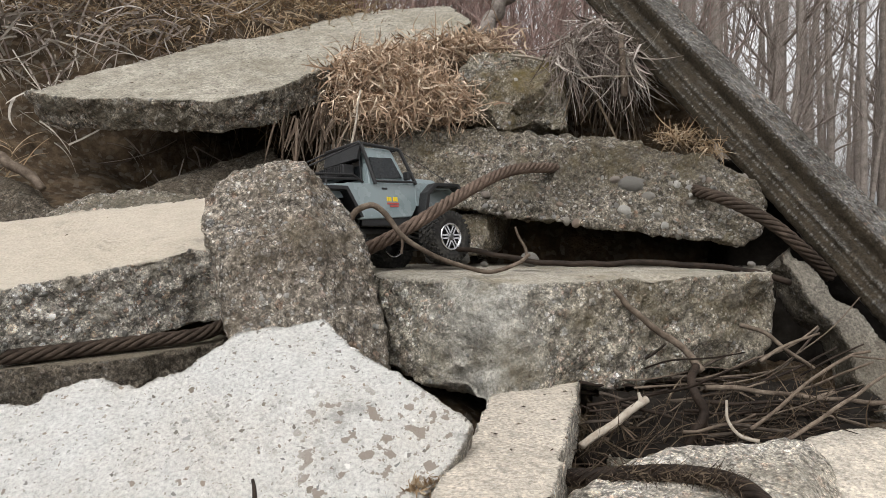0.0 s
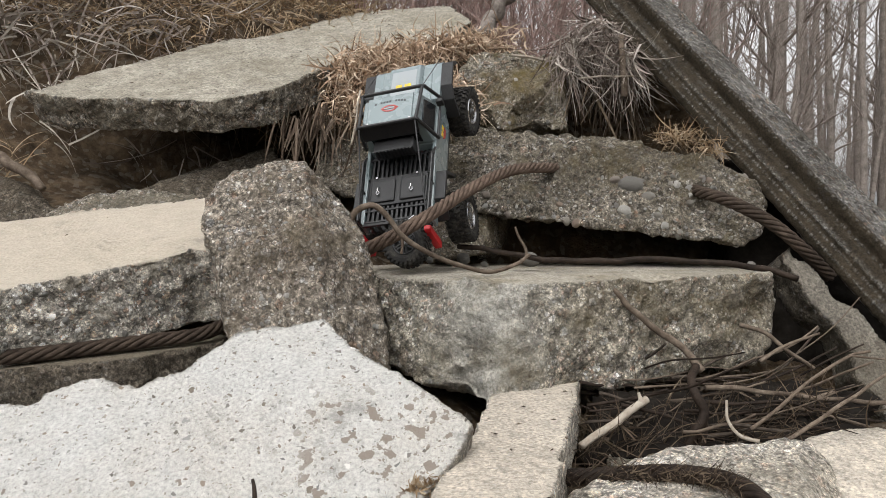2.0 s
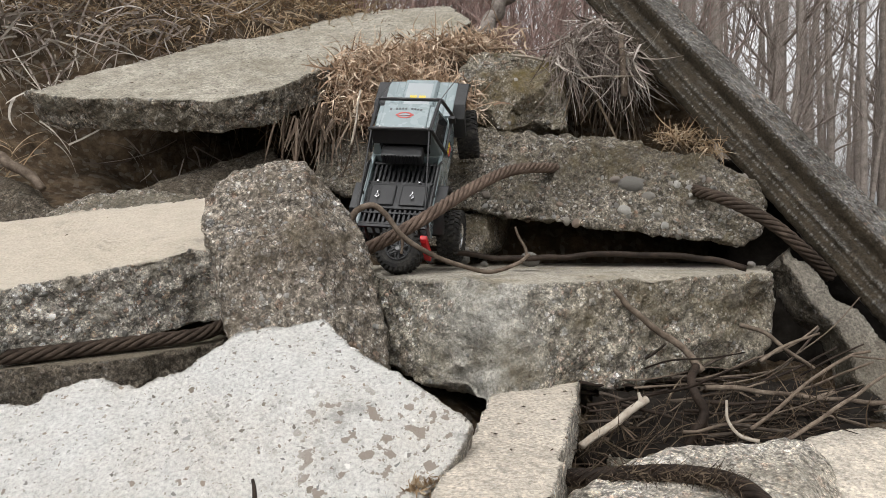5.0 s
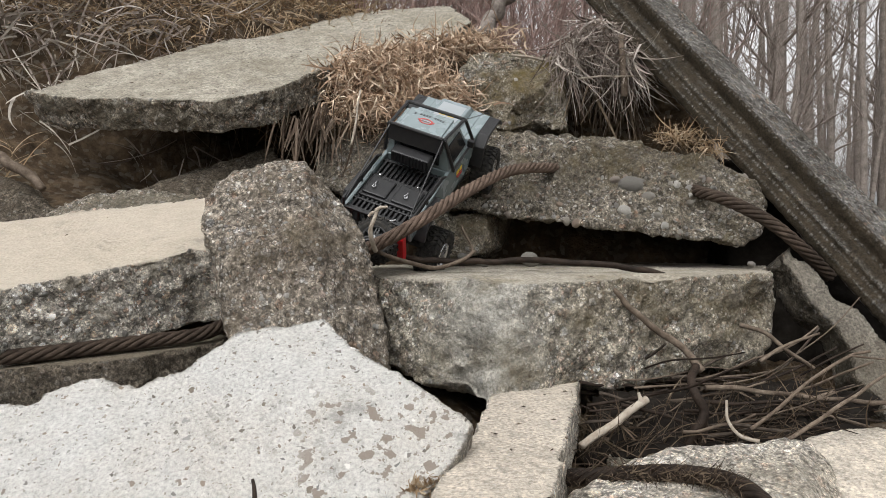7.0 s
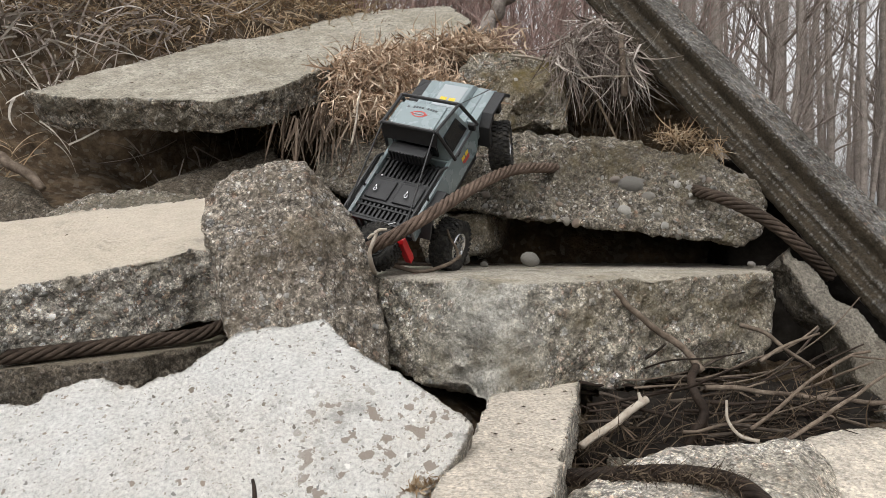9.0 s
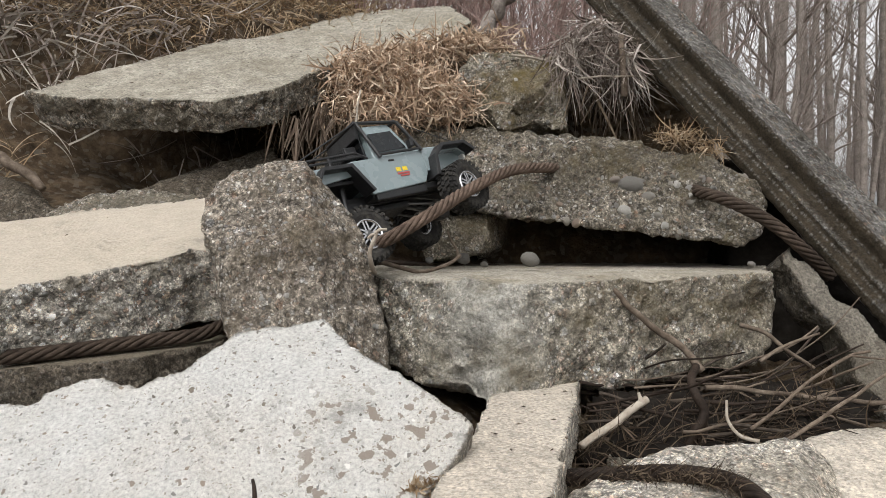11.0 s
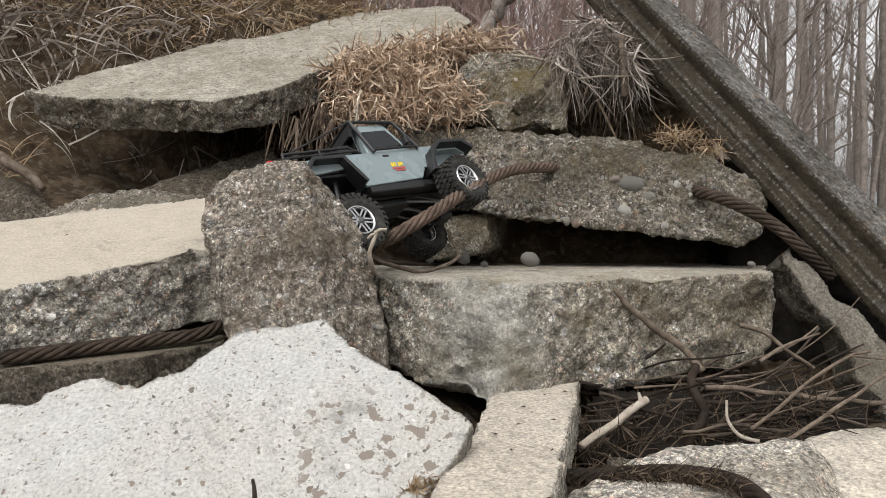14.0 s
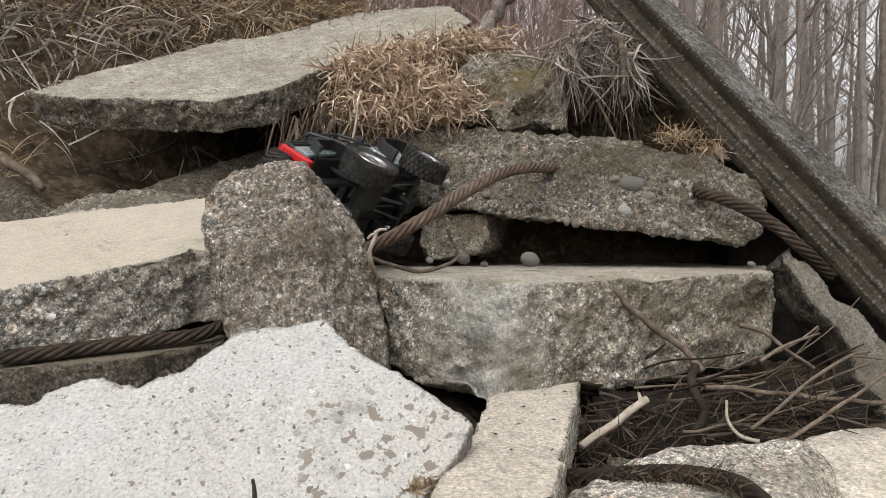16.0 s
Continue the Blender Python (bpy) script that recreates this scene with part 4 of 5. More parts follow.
def scattered(ob, n, size, seed, material, name, label, top=0.8):
    """Small flecks lying on the upper faces of a slab, joined."""
    rnd, verts, faces, me = random.Random(seed), [], [], ob.data
    while n:
        v = me.vertices[rnd.randrange(len(me.vertices))]
        nrm = (ob.matrix_basis.to_3x3() @ v.normal).normalized()
        if nrm.z < top:
            continue
        p, a, s = ob.matrix_basis @ v.co + nrm * 0.0015, rnd.uniform(0, 6.3), size * rnd.uniform(0.4, 1.3)
        u = Vector((math.cos(a), math.sin(a), 0))
        u = (u - nrm * u.dot(nrm)).normalized() * s
        w = nrm.cross(u) * rnd.uniform(0.3, 0.7)
        b = len(verts)
        verts += [p - u, p - w, p + u, p + w, p + nrm * s * 0.35]
        faces += [(b, b + 1, b + 4), (b + 1, b + 2, b + 4), (b + 2, b + 3, b + 4), (b + 3, b, b + 4)]
        n -= 1
    return tagged(new(name, mesh_of(name, verts, faces, material)), label, "litter", kind="stuff")


scattered(bpy.data.objects["concrete_plank"], 24, 0.006, 1, ROOTS, "leaf_flecks", "brown leaf flecks lying on a concrete beam")
scattered(bpy.data.objects["ledge_block"], 160, 0.006, 2, PEBBLE, "stone_chips", "pale stone chips lying on the ledge")
scattered(bpy.data.objects["tan_slab"], 9, 0.005, 3, ROOTS, "leaf_flecks", "dark leaf flecks lying on a smooth slab")
scattered(bpy.data.objects["upper_slab"], 35, 0.007, 4, ROOTS, "leaf_flecks", "dark leaf flecks lying on a tilted slab", 0.6)

# ---- pebbles ----
def pebble_mesh(seed):
    rnd, bm = random.Random(seed), bmesh.new()
    bmesh.ops.create_icosphere(bm, subdivisions=2, radius=1.0)
    for v in bm.verts:
        v.co *= 1 + 0.22 * noise.noise(v.co * 0.9 + Vector((seed * 5, 0, 0)))
    me = bpy.data.meshes.new("pebble")
    bm.to_mesh(me)
    bm.free()
    me.materials.append(PEBBLE)
    me.shade_smooth()
    return me


PEBBLES = [pebble_mesh(s) for s in range(6)]


def pebble(p, size, parent=None, rnd=random.Random(8), label=""):
    ob = new("pebble", rnd.choice(PEBBLES))
    p = Vector(p)
    ob.matrix_basis = Matrix.LocRotScale(p - (parent.location if parent else Vector()), Euler([rnd.uniform(0, 0.5) for _ in range(3)]), (size, size * 0.8, size * rnd.uniform(0.6, 0.85)))
    if parent:
        ob.parent = parent
    return ob


def bared_pebbles(ob, n, lo, hi, seed, where=lambda c, nrm: True):
    """Pebbles half sunk into the torn faces of a block."""
    rnd, me = random.Random(seed), ob.data
    torn = me.attributes["broken"].data
    done, tries = 0, 0
    while done < n and tries < n * 400:
        tries += 1
        v = me.vertices[rnd.randrange(len(me.vertices))]
        nrm = (ob.matrix_basis.to_3x3() @ v.normal).normalized()
        c = ob.matrix_basis @ v.co
        if torn[v.index].value < 0.6 or nrm.y > -0.1 or not where(c, nrm):
            continue
        size = lo + (hi - lo) * rnd.random() ** 2.5
        p = new("pebble", rnd.choice(PEBBLES))
        p.matrix_basis = Matrix.LocRotScale(v.co - v.normal * size * 0.45, Euler([rnd.uniform(0, 6) for _ in range(3)]), (size, size * 0.85, size * 0.75))
        p.parent = ob
        done += 1


thing = bpy.data.objects
bared_pebbles(thing["pebbly_block"], 290, 0.004, 0.017, 1, lambda c, n: c.z < 0.72 and c.x > -0.05)
bared_pebbles(thing["ledge_block"], 260, 0.0025, 0.0085, 2)
bared_pebbles(thing["tan_slab"], 280, 0.003, 0.010, 3)
bared_pebbles(thing["standing_stone"], 280, 0.002, 0.0085, 4)
bared_pebbles(thing["upper_slab"], 150, 0.003, 0.010, 5)
bared_pebbles(thing["top_boulder"], 70, 0.004, 0.012, 6)
for host, p, size in zip(["pebbly_block"] * 8, [(0.561, 2.29, 0.683), (0.529, 2.24, 0.606), (0.606, 2.262, 0.645), (0.518, 2.31, 0.701), (0.621, 2.214, 0.591), (0.347, 2.29, 0.626), (0.13, 2.335, 0.656), (0.247, 2.3, 0.635)], (0.043, 0.022, 0.022, 0.017, 0.015, 0.012, 0.014, 0.012)):
    tagged(pebble(p, size, thing[host]), "smooth grey river pebble")
for p, size in zip([(0.234, 2.06, 0.471), (0.058, 2.2, 0.467), (0.116, 2.15, 0.453), (0.048, 1.92, 0.434), (0.845, 2.1, 0.456), (-0.04, 2.25, 0.46)], (0.028, 0.02, 0.011, 0.009, 0.013, 0.012)):
    tagged(pebble(p, size), "loose grey pebble lying on the ledge", "pebble", "loose pebbles")


# ---- the model truck: x ahead, y to its left, z up ----
PAINT = plain("slate_paint", (0.215, 0.265, 0.275), 0.25, 0.0, 0.1, 0.0)
PAINT.node_tree.nodes["Principled BSDF"].inputs["Coat Weight"].default_value = 1.0
PAINT.node_tree.nodes["Principled BSDF"].inputs["Coat Roughness"].default_value = 0.12
BLACK = plain("black_plastic", (0.011, 0.011, 0.012), 0.45, 0.0, 0.05)
TUBE_BLACK = plain("black_tube", (0.012, 0.012, 0.013), 0.38, 0.0, 0.08)
RUBBER = plain("tyre_rubber", (0.03, 0.029, 0.028), 0.85, 0.0, 0.35)
CHROME = plain("chrome", (0.62, 0.62, 0.63), 0.2, 1.0, 0.1, 0.0)
STEEL = plain("dull_steel", (0.17, 0.17, 0.17), 0.45, 1.0, 0.2)
RED = plain("red_paint", (0.55, 0.012, 0.018), 0.35, 0.0, 0.08, 0.0)
YELLOW = plain("yellow_print", (0.75, 0.55, 0.03), 0.5, 0.0, 0.05, 0.0)
RED_PRINT = plain("red_print", (0.42, 0.06, 0.05), 0.5, 0.0, 0.05, 0.0)
DARK_PRINT = plain("dark_print", (0.04, 0.045, 0.05), 0.4, 0.0, 0.05, 0.0)
PALE_PRINT = plain("pale_print", (0.32, 0.345, 0.36), 0.5, 0.0, 0.05, 0.0)
GLASS = plain("smoked_window", (0.012, 0.014, 0.016), 0.12, 0.0, 0.08, 0.0)
LAMP = plain("clear_lens", (0.5, 0.5, 0.48), 0.15, 0.0, 0.1, 0.0)


def box(x0, x1, y0, y1, z0, z1, bevel=0.003, bm=None):
    bm = bm or bmesh.new()
    made = bmesh.ops.create_cube(bm, size=1.0, matrix=Matrix.Translation(((x0 + x1) / 2, (y0 + y1) / 2, (z0 + z1) / 2)) @ Matrix.Diagonal((x1 - x0, y1 - y0, z1 - z0, 1)))
    if bevel:
        edges = list({e for v in made["verts"] for e in v.link_edges})
        bmesh.ops.bevel(bm, geom=edges, offset=bevel, segments=2, profile=0.5, affect="EDGES")
    return bm


def plate(profile, y0, y1, lean=0.0, bevel=0.003):
    """A side profile of x and z drawn out from y0 to y1; lean narrows it per metre above its lowest point."""
    low = min(z for _, z in profile)
    bm = bmesh.new()
    def at(x, z, y):
        k = 1 - lean * (z - low)
        return bm.verts.new((x, y * k, z))
    a, b = [at(x, z, y0) for x, z in profile], [at(x, z, y1) for x, z in profile]
    n = len(profile)
    for i in range(n):
        bm.faces.new((a[i], a[(i + 1) % n], b[(i + 1) % n], b[i]))
    bm.faces.new(a[::-1])
    bm.faces.new(b)
    bmesh.ops.recalc_face_normals(bm, faces=bm.faces)
    if bevel:
        bmesh.ops.bevel(bm, geom=bm.edges[:], offset=bevel, segments=2, profile=0.5, affect="EDGES")
    return bm


def pipes(*runs, r=0.004, sides=8):
    """Round bars along straight runs of points, as one bmesh."""
    verts, faces = [], []
    for run in runs:
        pts = [Vector(p) for p in run]
        for a, b in zip(pts, pts[1:]):
            d = (b - a).normalized() * r * 0.6
            tube([a - d, b + d], r, r, sides, verts, faces)
    bm = bmesh.new()
    vs = [bm.verts.new(v) for v in verts]
    for f in faces:
        bm.faces.new([vs[i] for i in f])
    return bm


def spun(section, steps=40):
    """A ring about the y axis from a section of (radius, y)."""
    bm = bmesh.new()
    rings = []
    for k in range(steps):
        w = 2 * math.pi * k / steps
        rings.append([bm.verts.new((r * math.cos(w), y, r * math.sin(w))) for r, y in section])
    n = len(section)
    for k in range(steps):
        a, b = rings[k], rings[(k + 1) % steps]
        for i in range(n):
            bm.faces.new((a[i], a[(i + 1) % n], b[(i + 1) % n], b[i]))
    bmesh.ops.recalc_face_normals(bm, faces=bm.faces)
    return bm


WHEEL_R, WHEEL_W = 0.071, 0.058


def build_wheel(parent, side, metal=None):
    """A treaded tyre on a spoked rim; side is -1 where its face looks to the right."""
    h = WHEEL_W / 2
    bm = spun([(0.037, -h * 0.8), (0.049, -h), (0.060, -h), (0.0665, -h * 0.82), (0.0675, 0), (0.0665, h * 0.82), (0.060, h), (0.049, h), (0.037, h * 0.8)])
    for k in range(28):
        for row, y in enumerate((-0.0215, -0.0075, 0.0075, 0.0215)):
            w = 2 * math.pi * (k + 0.5 * (row % 2)) / 28
            m = Matrix.Rotation(-w, 4, "Y") @ Matrix.Translation((0.068, y, 0)) @ Matrix.Rotation(radians(18 if row % 2 else -18), 4, "X")
            bmesh.ops.create_cube(bm, size=1.0, matrix=m @ Matrix.Diagonal((0.007, 0.0115, 0.0085, 1)))
    for k in range(28):
        for y in (-h, h):
            w = 2 * math.pi * (k + 0.25) / 28
            bmesh.ops.create_cube(bm, size=1.0, matrix=Matrix.Rotation(-w, 4, "Y") @ Matrix.Translation((0.062, y * 0.97, 0)) @ Matrix.Diagonal((0.011, 0.005, 0.006, 1)))
    wheel = part("wheel", bm, RUBBER, parent, "knobbly black tyre")
    s = side * h
    bm = spun([(0.038, s * 0.92), (0.0345, s * 0.95), (0.031, s * 0.7), (0.030, -s * 0.6), (0.037, -s * 0.75)])
    rim = part("rim", bm, metal or CHROME, wheel, "" if metal else "chrome spoked rim", True)
    for k in range(6):
        bm = bmesh.new()
        m = Matrix.Rotation(radians(60 * k), 4, "Y")
        for off in (-0.0045, 0.0045):
            bmesh.ops.create_cube(bm, size=1.0, matrix=m @ Matrix.Translation((0.020, s * 0.74, off)) @ Matrix.Diagonal((0.026, 0.006, 0.0042, 1)))
        part("spoke", bm, metal or CHROME, wheel)
    bm = spun([(0.011, s * 0.55), (0.011, s * 0.8), (0.006, s * 0.95), (0.0005, s * 0.95), (0.0005, s * 0.55)], 20)
    part("hub", bm, STEEL, wheel)
    bm = spun([(0.031, s * 0.3), (0.031, s * 0.25), (0.0005, s * 0.25), (0.0005, s * 0.3)], 24)
    part("brake_disc", bm, BLACK, wheel)
    return wheel


def build_truck():
    car = new("model_truck")
    tagged(car, "slate-grey radio-controlled crawler pickup with black roll cage", "model truck")
    # body: lower tub, cab, bonnet
    part("body", plate([(-0.038, 0.156), (-0.045, 0.07), (0.09, 0.07), (0.106, 0.095), (0.112, 0.15), (0.10, 0.158)], -0.088, 0.088), PAINT, car, "slate-grey cab floor")
    part("cab", plate([(-0.036, 0.156), (-0.03, 0.246), (-0.022, 0.254), (0.05, 0.254), (0.058, 0.248), (0.098, 0.156)], -0.094, 0.094, 2.0), PAINT, car)
    part("roof_panel", box(-0.034, 0.056, -0.063, 0.063, 0.252, 0.259, 0.003), PAINT, car)
    bon = part("bonnet", plate([(0.10, 0.10), (0.10, 0.168), (0.245, 0.164), (0.258, 0.154), (0.258, 0.10)], -0.075, 0.075, 0.0, 0.004), PAINT, car)
    part("bonnet_bulge", plate([(0.098, 0.162), (0.10, 0.19), (0.232, 0.184), (0.25, 0.162)], -0.05, 0.05, 4.0, 0.004), PAINT, bon, "raised bonnet centre with a decal")
    for s in (-1, 1):
        door = part("door", plate([(-0.125, 0.146), (-0.079, 0.062), (0.094, 0.07), (0.112, 0.095), (0.118, 0.15), (0.106, 0.16), (-0.11, 0.157)], s * 0.089, s * 0.1, 0.25), PAINT, car, "slate-grey door panel with a decal")
        part("wing", plate([(0.112, 0.10), (0.112, 0.163), (0.245, 0.162), (0.26, 0.152), (0.26, 0.13), (0.237, 0.148), (0.155, 0.148), (0.132, 0.10)], s * 0.070, s * 0.1, 0.0, 0.002), PAINT, car)
        part("wheel_arch", plate([(0.114, 0.075), (0.128, 0.134), (0.16, 0.161), (0.245, 0.161), (0.274, 0.132), (0.267, 0.127), (0.238, 0.152), (0.166, 0.152), (0.138, 0.128), (0.126, 0.075)], s * 0.075, s * 0.132, 0.0, 0.0015), BLACK, car, "black flared wheel arch")
        part("wheel_arch", plate([(-0.083, 0.066), (-0.126, 0.143), (-0.212, 0.143), (-0.248, 0.092), (-0.241, 0.09), (-0.208, 0.133), (-0.132, 0.133), (-0.092, 0.064)], s * 0.075, s * 0.126, 0.0, 0.0015), BLACK, car, "black flared wheel arch")
        part("side_window", plate([(-0.017, 0.172), (-0.023, 0.228), (0.05, 0.23), (0.074, 0.175)], s * 0.0915, s * 0.0955, 2.0, 0.0), GLASS, car, "dark smoked side window")
        part("rocker_panel", box(-0.07, 0.092, s * 0.088 - 0.008, s * 0.088 + 0.008, 0.046, 0.068), BLACK, car)
        part("door_handle", box(0.0, 0.018, s * 0.097 - 0.003, s * 0.097 + 0.003, 0.142, 0.147, 0.001), BLACK, car)
        part("bed_side", plate([(-0.268, 0.10), (-0.268, 0.146), (-0.10, 0.155), (-0.10, 0.12)], s * 0.088, s * 0.098, 0.0, 0.002), PAINT, car, "slate-grey bed side")
        for k in range(7):
            if k != 3:
                part("door_decal", box(0.0135 + 0.0052 * k, 0.0178 + 0.0052 * k, s * 0.0985 - 0.0012, s * 0.0985 + 0.0012, 0.111 + 0.0008 * (k % 2), 0.1225, 0), YELLOW, door)
        part("door_decal", box(0.014, 0.052, s * 0.0992 - 0.0012, s * 0.0992 + 0.0012, 0.103, 0.1075, 0), RED_PRINT, door)
        part("door_decal", box(0.022, 0.05, s * 0.0995 - 0.0012, s * 0.0995 + 0.0012, 0.0965, 0.1005, 0), RED_PRINT, door)
        part("roof_stud", box(-0.036, -0.03, s * 0.058 - 0.003, s * 0.058 + 0.003, 0.257, 0.262, 0.001), CHROME, car)
        part("mirror", box(0.074, 0.086, s * 0.108 - 0.01, s * 0.108 + 0.01, 0.168, 0.19, 0.003), BLACK, car)
        part("headlight", box(0.254, 0.263, s * 0.082 - 0.013, s * 0.082 + 0.013, 0.118, 0.142, 0.004), LAMP, car, "round clear headlight")
        part("bumper_post", plate([(-0.318, 0.148), (-0.312, 0.157), (-0.300, 0.157), (-0.297, 0.12), (-0.293, 0.085), (-0.294, 0.066), (-0.312, 0.064), (-0.314, 0.09), (-0.316, 0.12)], s * 0.081, s * 0.099, 0.0, 0.002), RED, car, "red rear bumper post")
        part("bed_rail", pipes([(-0.268, s * 0.094, 0.15), (-0.268, s * 0.094, 0.172), (-0.09, s * 0.096, 0.178), (-0.06, s * 0.097, 0.16)], [(-0.17, s * 0.095, 0.15), (-0.17, s * 0.095, 0.175)], [(-0.268, s * 0.094, 0.161), (-0.075, s * 0.096, 0.167)], r=0.0035), TUBE_BLACK, car)
        part("cage_stay", pipes([(-0.045, s * 0.076, 0.266), (-0.262, s * 0.088, 0.172)], r=0.0022), TUBE_BLACK, car)
        part("limb_line", pipes([(0.076, s * 0.084, 0.254), (0.255, s * 0.092, 0.165)], r=0.0012, sides=5), TUBE_BLACK, car, "thin black limb line")
    part("windscreen", plate([(0.058, 0.240), (0.061, 0.240), (0.098, 0.166), (0.093, 0.166)], -0.072, 0.072, 0.0, 0.0), GLASS, car, "dark smoked windscreen")
    part("rear_window", box(-0.042, -0.036, -0.066, 0.066, 0.172, 0.238, 0.001), GLASS, car)
    part("grille", box(0.256, 0.263, -0.06, 0.06, 0.106, 0.146, 0.002), BLACK, car)
    part("front_bumper", box(0.268, 0.29, -0.09, 0.09, 0.052, 0.082, 0.005), BLACK, car)
    # exoskeleton cage
    hoop_points = [(-0.024, -0.103, 0.158), (-0.044, -0.081, 0.262), (-0.046, -0.074, 0.267), (-0.046, 0.074, 0.267), (-0.044, 0.081, 0.262), (-0.024, 0.103, 0.158)]
    front_points = [(0.112, -0.104, 0.160), (0.078, -0.088, 0.250), (0.075, -0.08, 0.256), (0.075, 0.08, 0.256), (0.078, 0.088, 0.250), (0.112, 0.104, 0.160)]
    cage = part("roll_cage", pipes(hoop_points, r=0.005), TUBE_BLACK, car, "black tubular roll cage")
    part("cage_bar", pipes(front_points, r=0.005), TUBE_BLACK, cage)
    for s in (-1, 1):
        part("cage_bar", pipes([(-0.045, s * 0.078, 0.265), (0.076, s * 0.084, 0.254)], r=0.0045), TUBE_BLACK, cage)
        part("cage_bar", pipes([(-0.024, s * 0.104, 0.162), (0.112, s * 0.104, 0.164)], r=0.0035), TUBE_BLACK, cage)
    part("rear_hood", plate([(-0.046, 0.266), (-0.038, 0.26), (-0.05, 0.222), (-0.058, 0.224)], -0.076, 0.076, -1.6, 0.0), BLACK, cage)
    part("light_box", box(-0.088, -0.052, -0.055, 0.055, 0.178, 0.212, 0.004), BLACK, car, "ribbed black box behind the cab")
    for k in range(11):
        part("box_rib", box(-0.091, -0.086, -0.05 + 0.0096 * k, -0.0454 + 0.0096 * k, 0.182, 0.212, 0.001), BLACK, car)
    # slatted bed with two lids
    part("bed_floor", box(-0.268, -0.05, -0.086, 0.086, 0.104, 0.112, 0.001), BLACK, car)
    for k in range(13):
        y = -0.078 + 0.013 * k
        part("bed_slat", box(-0.268, -0.05, y - 0.0035, y + 0.0035, 0.138, 0.147, 0.0015), BLACK, car)
    for x in (-0.262, -0.228, -0.126, -0.06):
        part("bed_bar", box(x - 0.003, x + 0.003, -0.088, 0.088, 0.136, 0.149, 0.001), BLACK, car)
    lid = part("bed_panel", box(-0.216, -0.13, -0.08, 0.082, 0.14, 0.152, 0.003), BLACK, car, "black bed panel with two latches")
    for s in (-1, 1):
        part("bed_lid", box(-0.208, -0.14, s * 0.041 - 0.034, s * 0.041 + 0.034, 0.151, 0.158, 0.004), BLACK, lid)
        part("latch", pipes([(-0.166, 0.006 + s * 0.042, 0.162), (-0.171, 0.006 + s * 0.046, 0.166), (-0.177, 0.006 + s * 0.046, 0.166), (-0.183, 0.006 + s * 0.041, 0.163), (-0.189, 0.006 + s * 0.045, 0.163), (-0.186, 0.006 + s * 0.05, 0.163), (-0.18, 0.006 + s * 0.049, 0.164)], r=0.0017, sides=5), CHROME, lid, "small chrome latch")
        part("stud", box(-0.132, -0.126, 0.006 + s * 0.056 - 0.003, 0.006 + s * 0.056 + 0.003, 0.15, 0.158, 0.001), CHROME, lid)
    for k in range(8):
        y = -0.07 + 0.02 * k
        part("tailgate_slat", box(-0.274, -0.268, y - 0.0035, y + 0.0035, 0.09, 0.148, 0.001), BLACK, car)
    part("tailgate_bar", box(-0.276, -0.268, -0.09, 0.09, 0.145, 0.152, 0.001), BLACK, car)
    part("winch_hook", pipes([(-0.276, 0.0, 0.146), (-0.284, -0.01, 0.152), (-0.286, -0.025, 0.15), (-0.28, -0.034, 0.142), (-0.272, -0.036, 0.15), (-0.264, -0.05, 0.152)], r=0.003), CHROME, car, "chrome tow hook")
    # roof and bonnet print, unreadable at this size
    for k in range(11):
        if k not in (4, 9):
            part("roof_decal", box(0.033 - 0.0005 * (k - 5) ** 2 * 0.3, 0.039 - 0.0005 * (k - 5) ** 2 * 0.3, -0.044 + 0.0082 * k, -0.0385 + 0.0082 * k, 0.258, 0.2598, 0), DARK_PRINT, car)
    badge = part("roof_badge", spun([(0.011, 0.0), (0.008, 0.0), (0.008, 0.0012), (0.011, 0.0012)], 24), RED_PRINT, car, "red oval roof emblem")
    badge.matrix_basis = Matrix.Translation((0.012, 0.0, 0.2588)) @ Matrix.Rotation(radians(90), 4, "X") @ Matrix.Diagonal((1, 1, 1.9, 1))
    for y0, y1, m in ((-0.024, 0.024, RED_PRINT), (-0.014, 0.016, PALE_PRINT)):
        part("roof_decal", box(0.0105 if m is RED_PRINT else 0.011, 0.0145 if m is RED_PRINT else 0.0135, y0, y1, 0.258, 0.26 if m is RED_PRINT else 0.2606, 0), m, car)
    part("bonnet_decal", plate([(0.125, 0.184), (0.125, 0.1898), (0.215, 0.1858), (0.215, 0.18)], -0.036, 0.036, 0.0, 0.0), PALE_PRINT, bon, "pale smoky decal on the bonnet")
    for k in range(7):
        if k != 3:
            part("bonnet_decal", plate([(0.150, 0.184), (0.150, 0.1897), (0.162, 0.1891), (0.162, 0.183)], -0.0225 + 0.0065 * k, -0.0172 + 0.0065 * k, 0.0, 0.0), YELLOW, bon)
    # running gear
    part("chassis_rail", box(-0.26, 0.26, -0.045, -0.033, 0.05, 0.078, 0.002), BLACK, car)
    part("chassis_rail", box(-0.26, 0.26, 0.033, 0.045, 0.05, 0.078, 0.002), BLACK, car)
    part("floor_pan", box(-0.075, 0.236, -0.087, 0.087, 0.056, 0.072, 0.002), BLACK, car)
    part("skid_plate", box(-0.06, 0.065, -0.04, 0.04, 0.03, 0.05, 0.006), BLACK, car)
    part("gearbox", box(-0.03, 0.05, -0.03, 0.03, 0.05, 0.1, 0.006), BLACK, car)
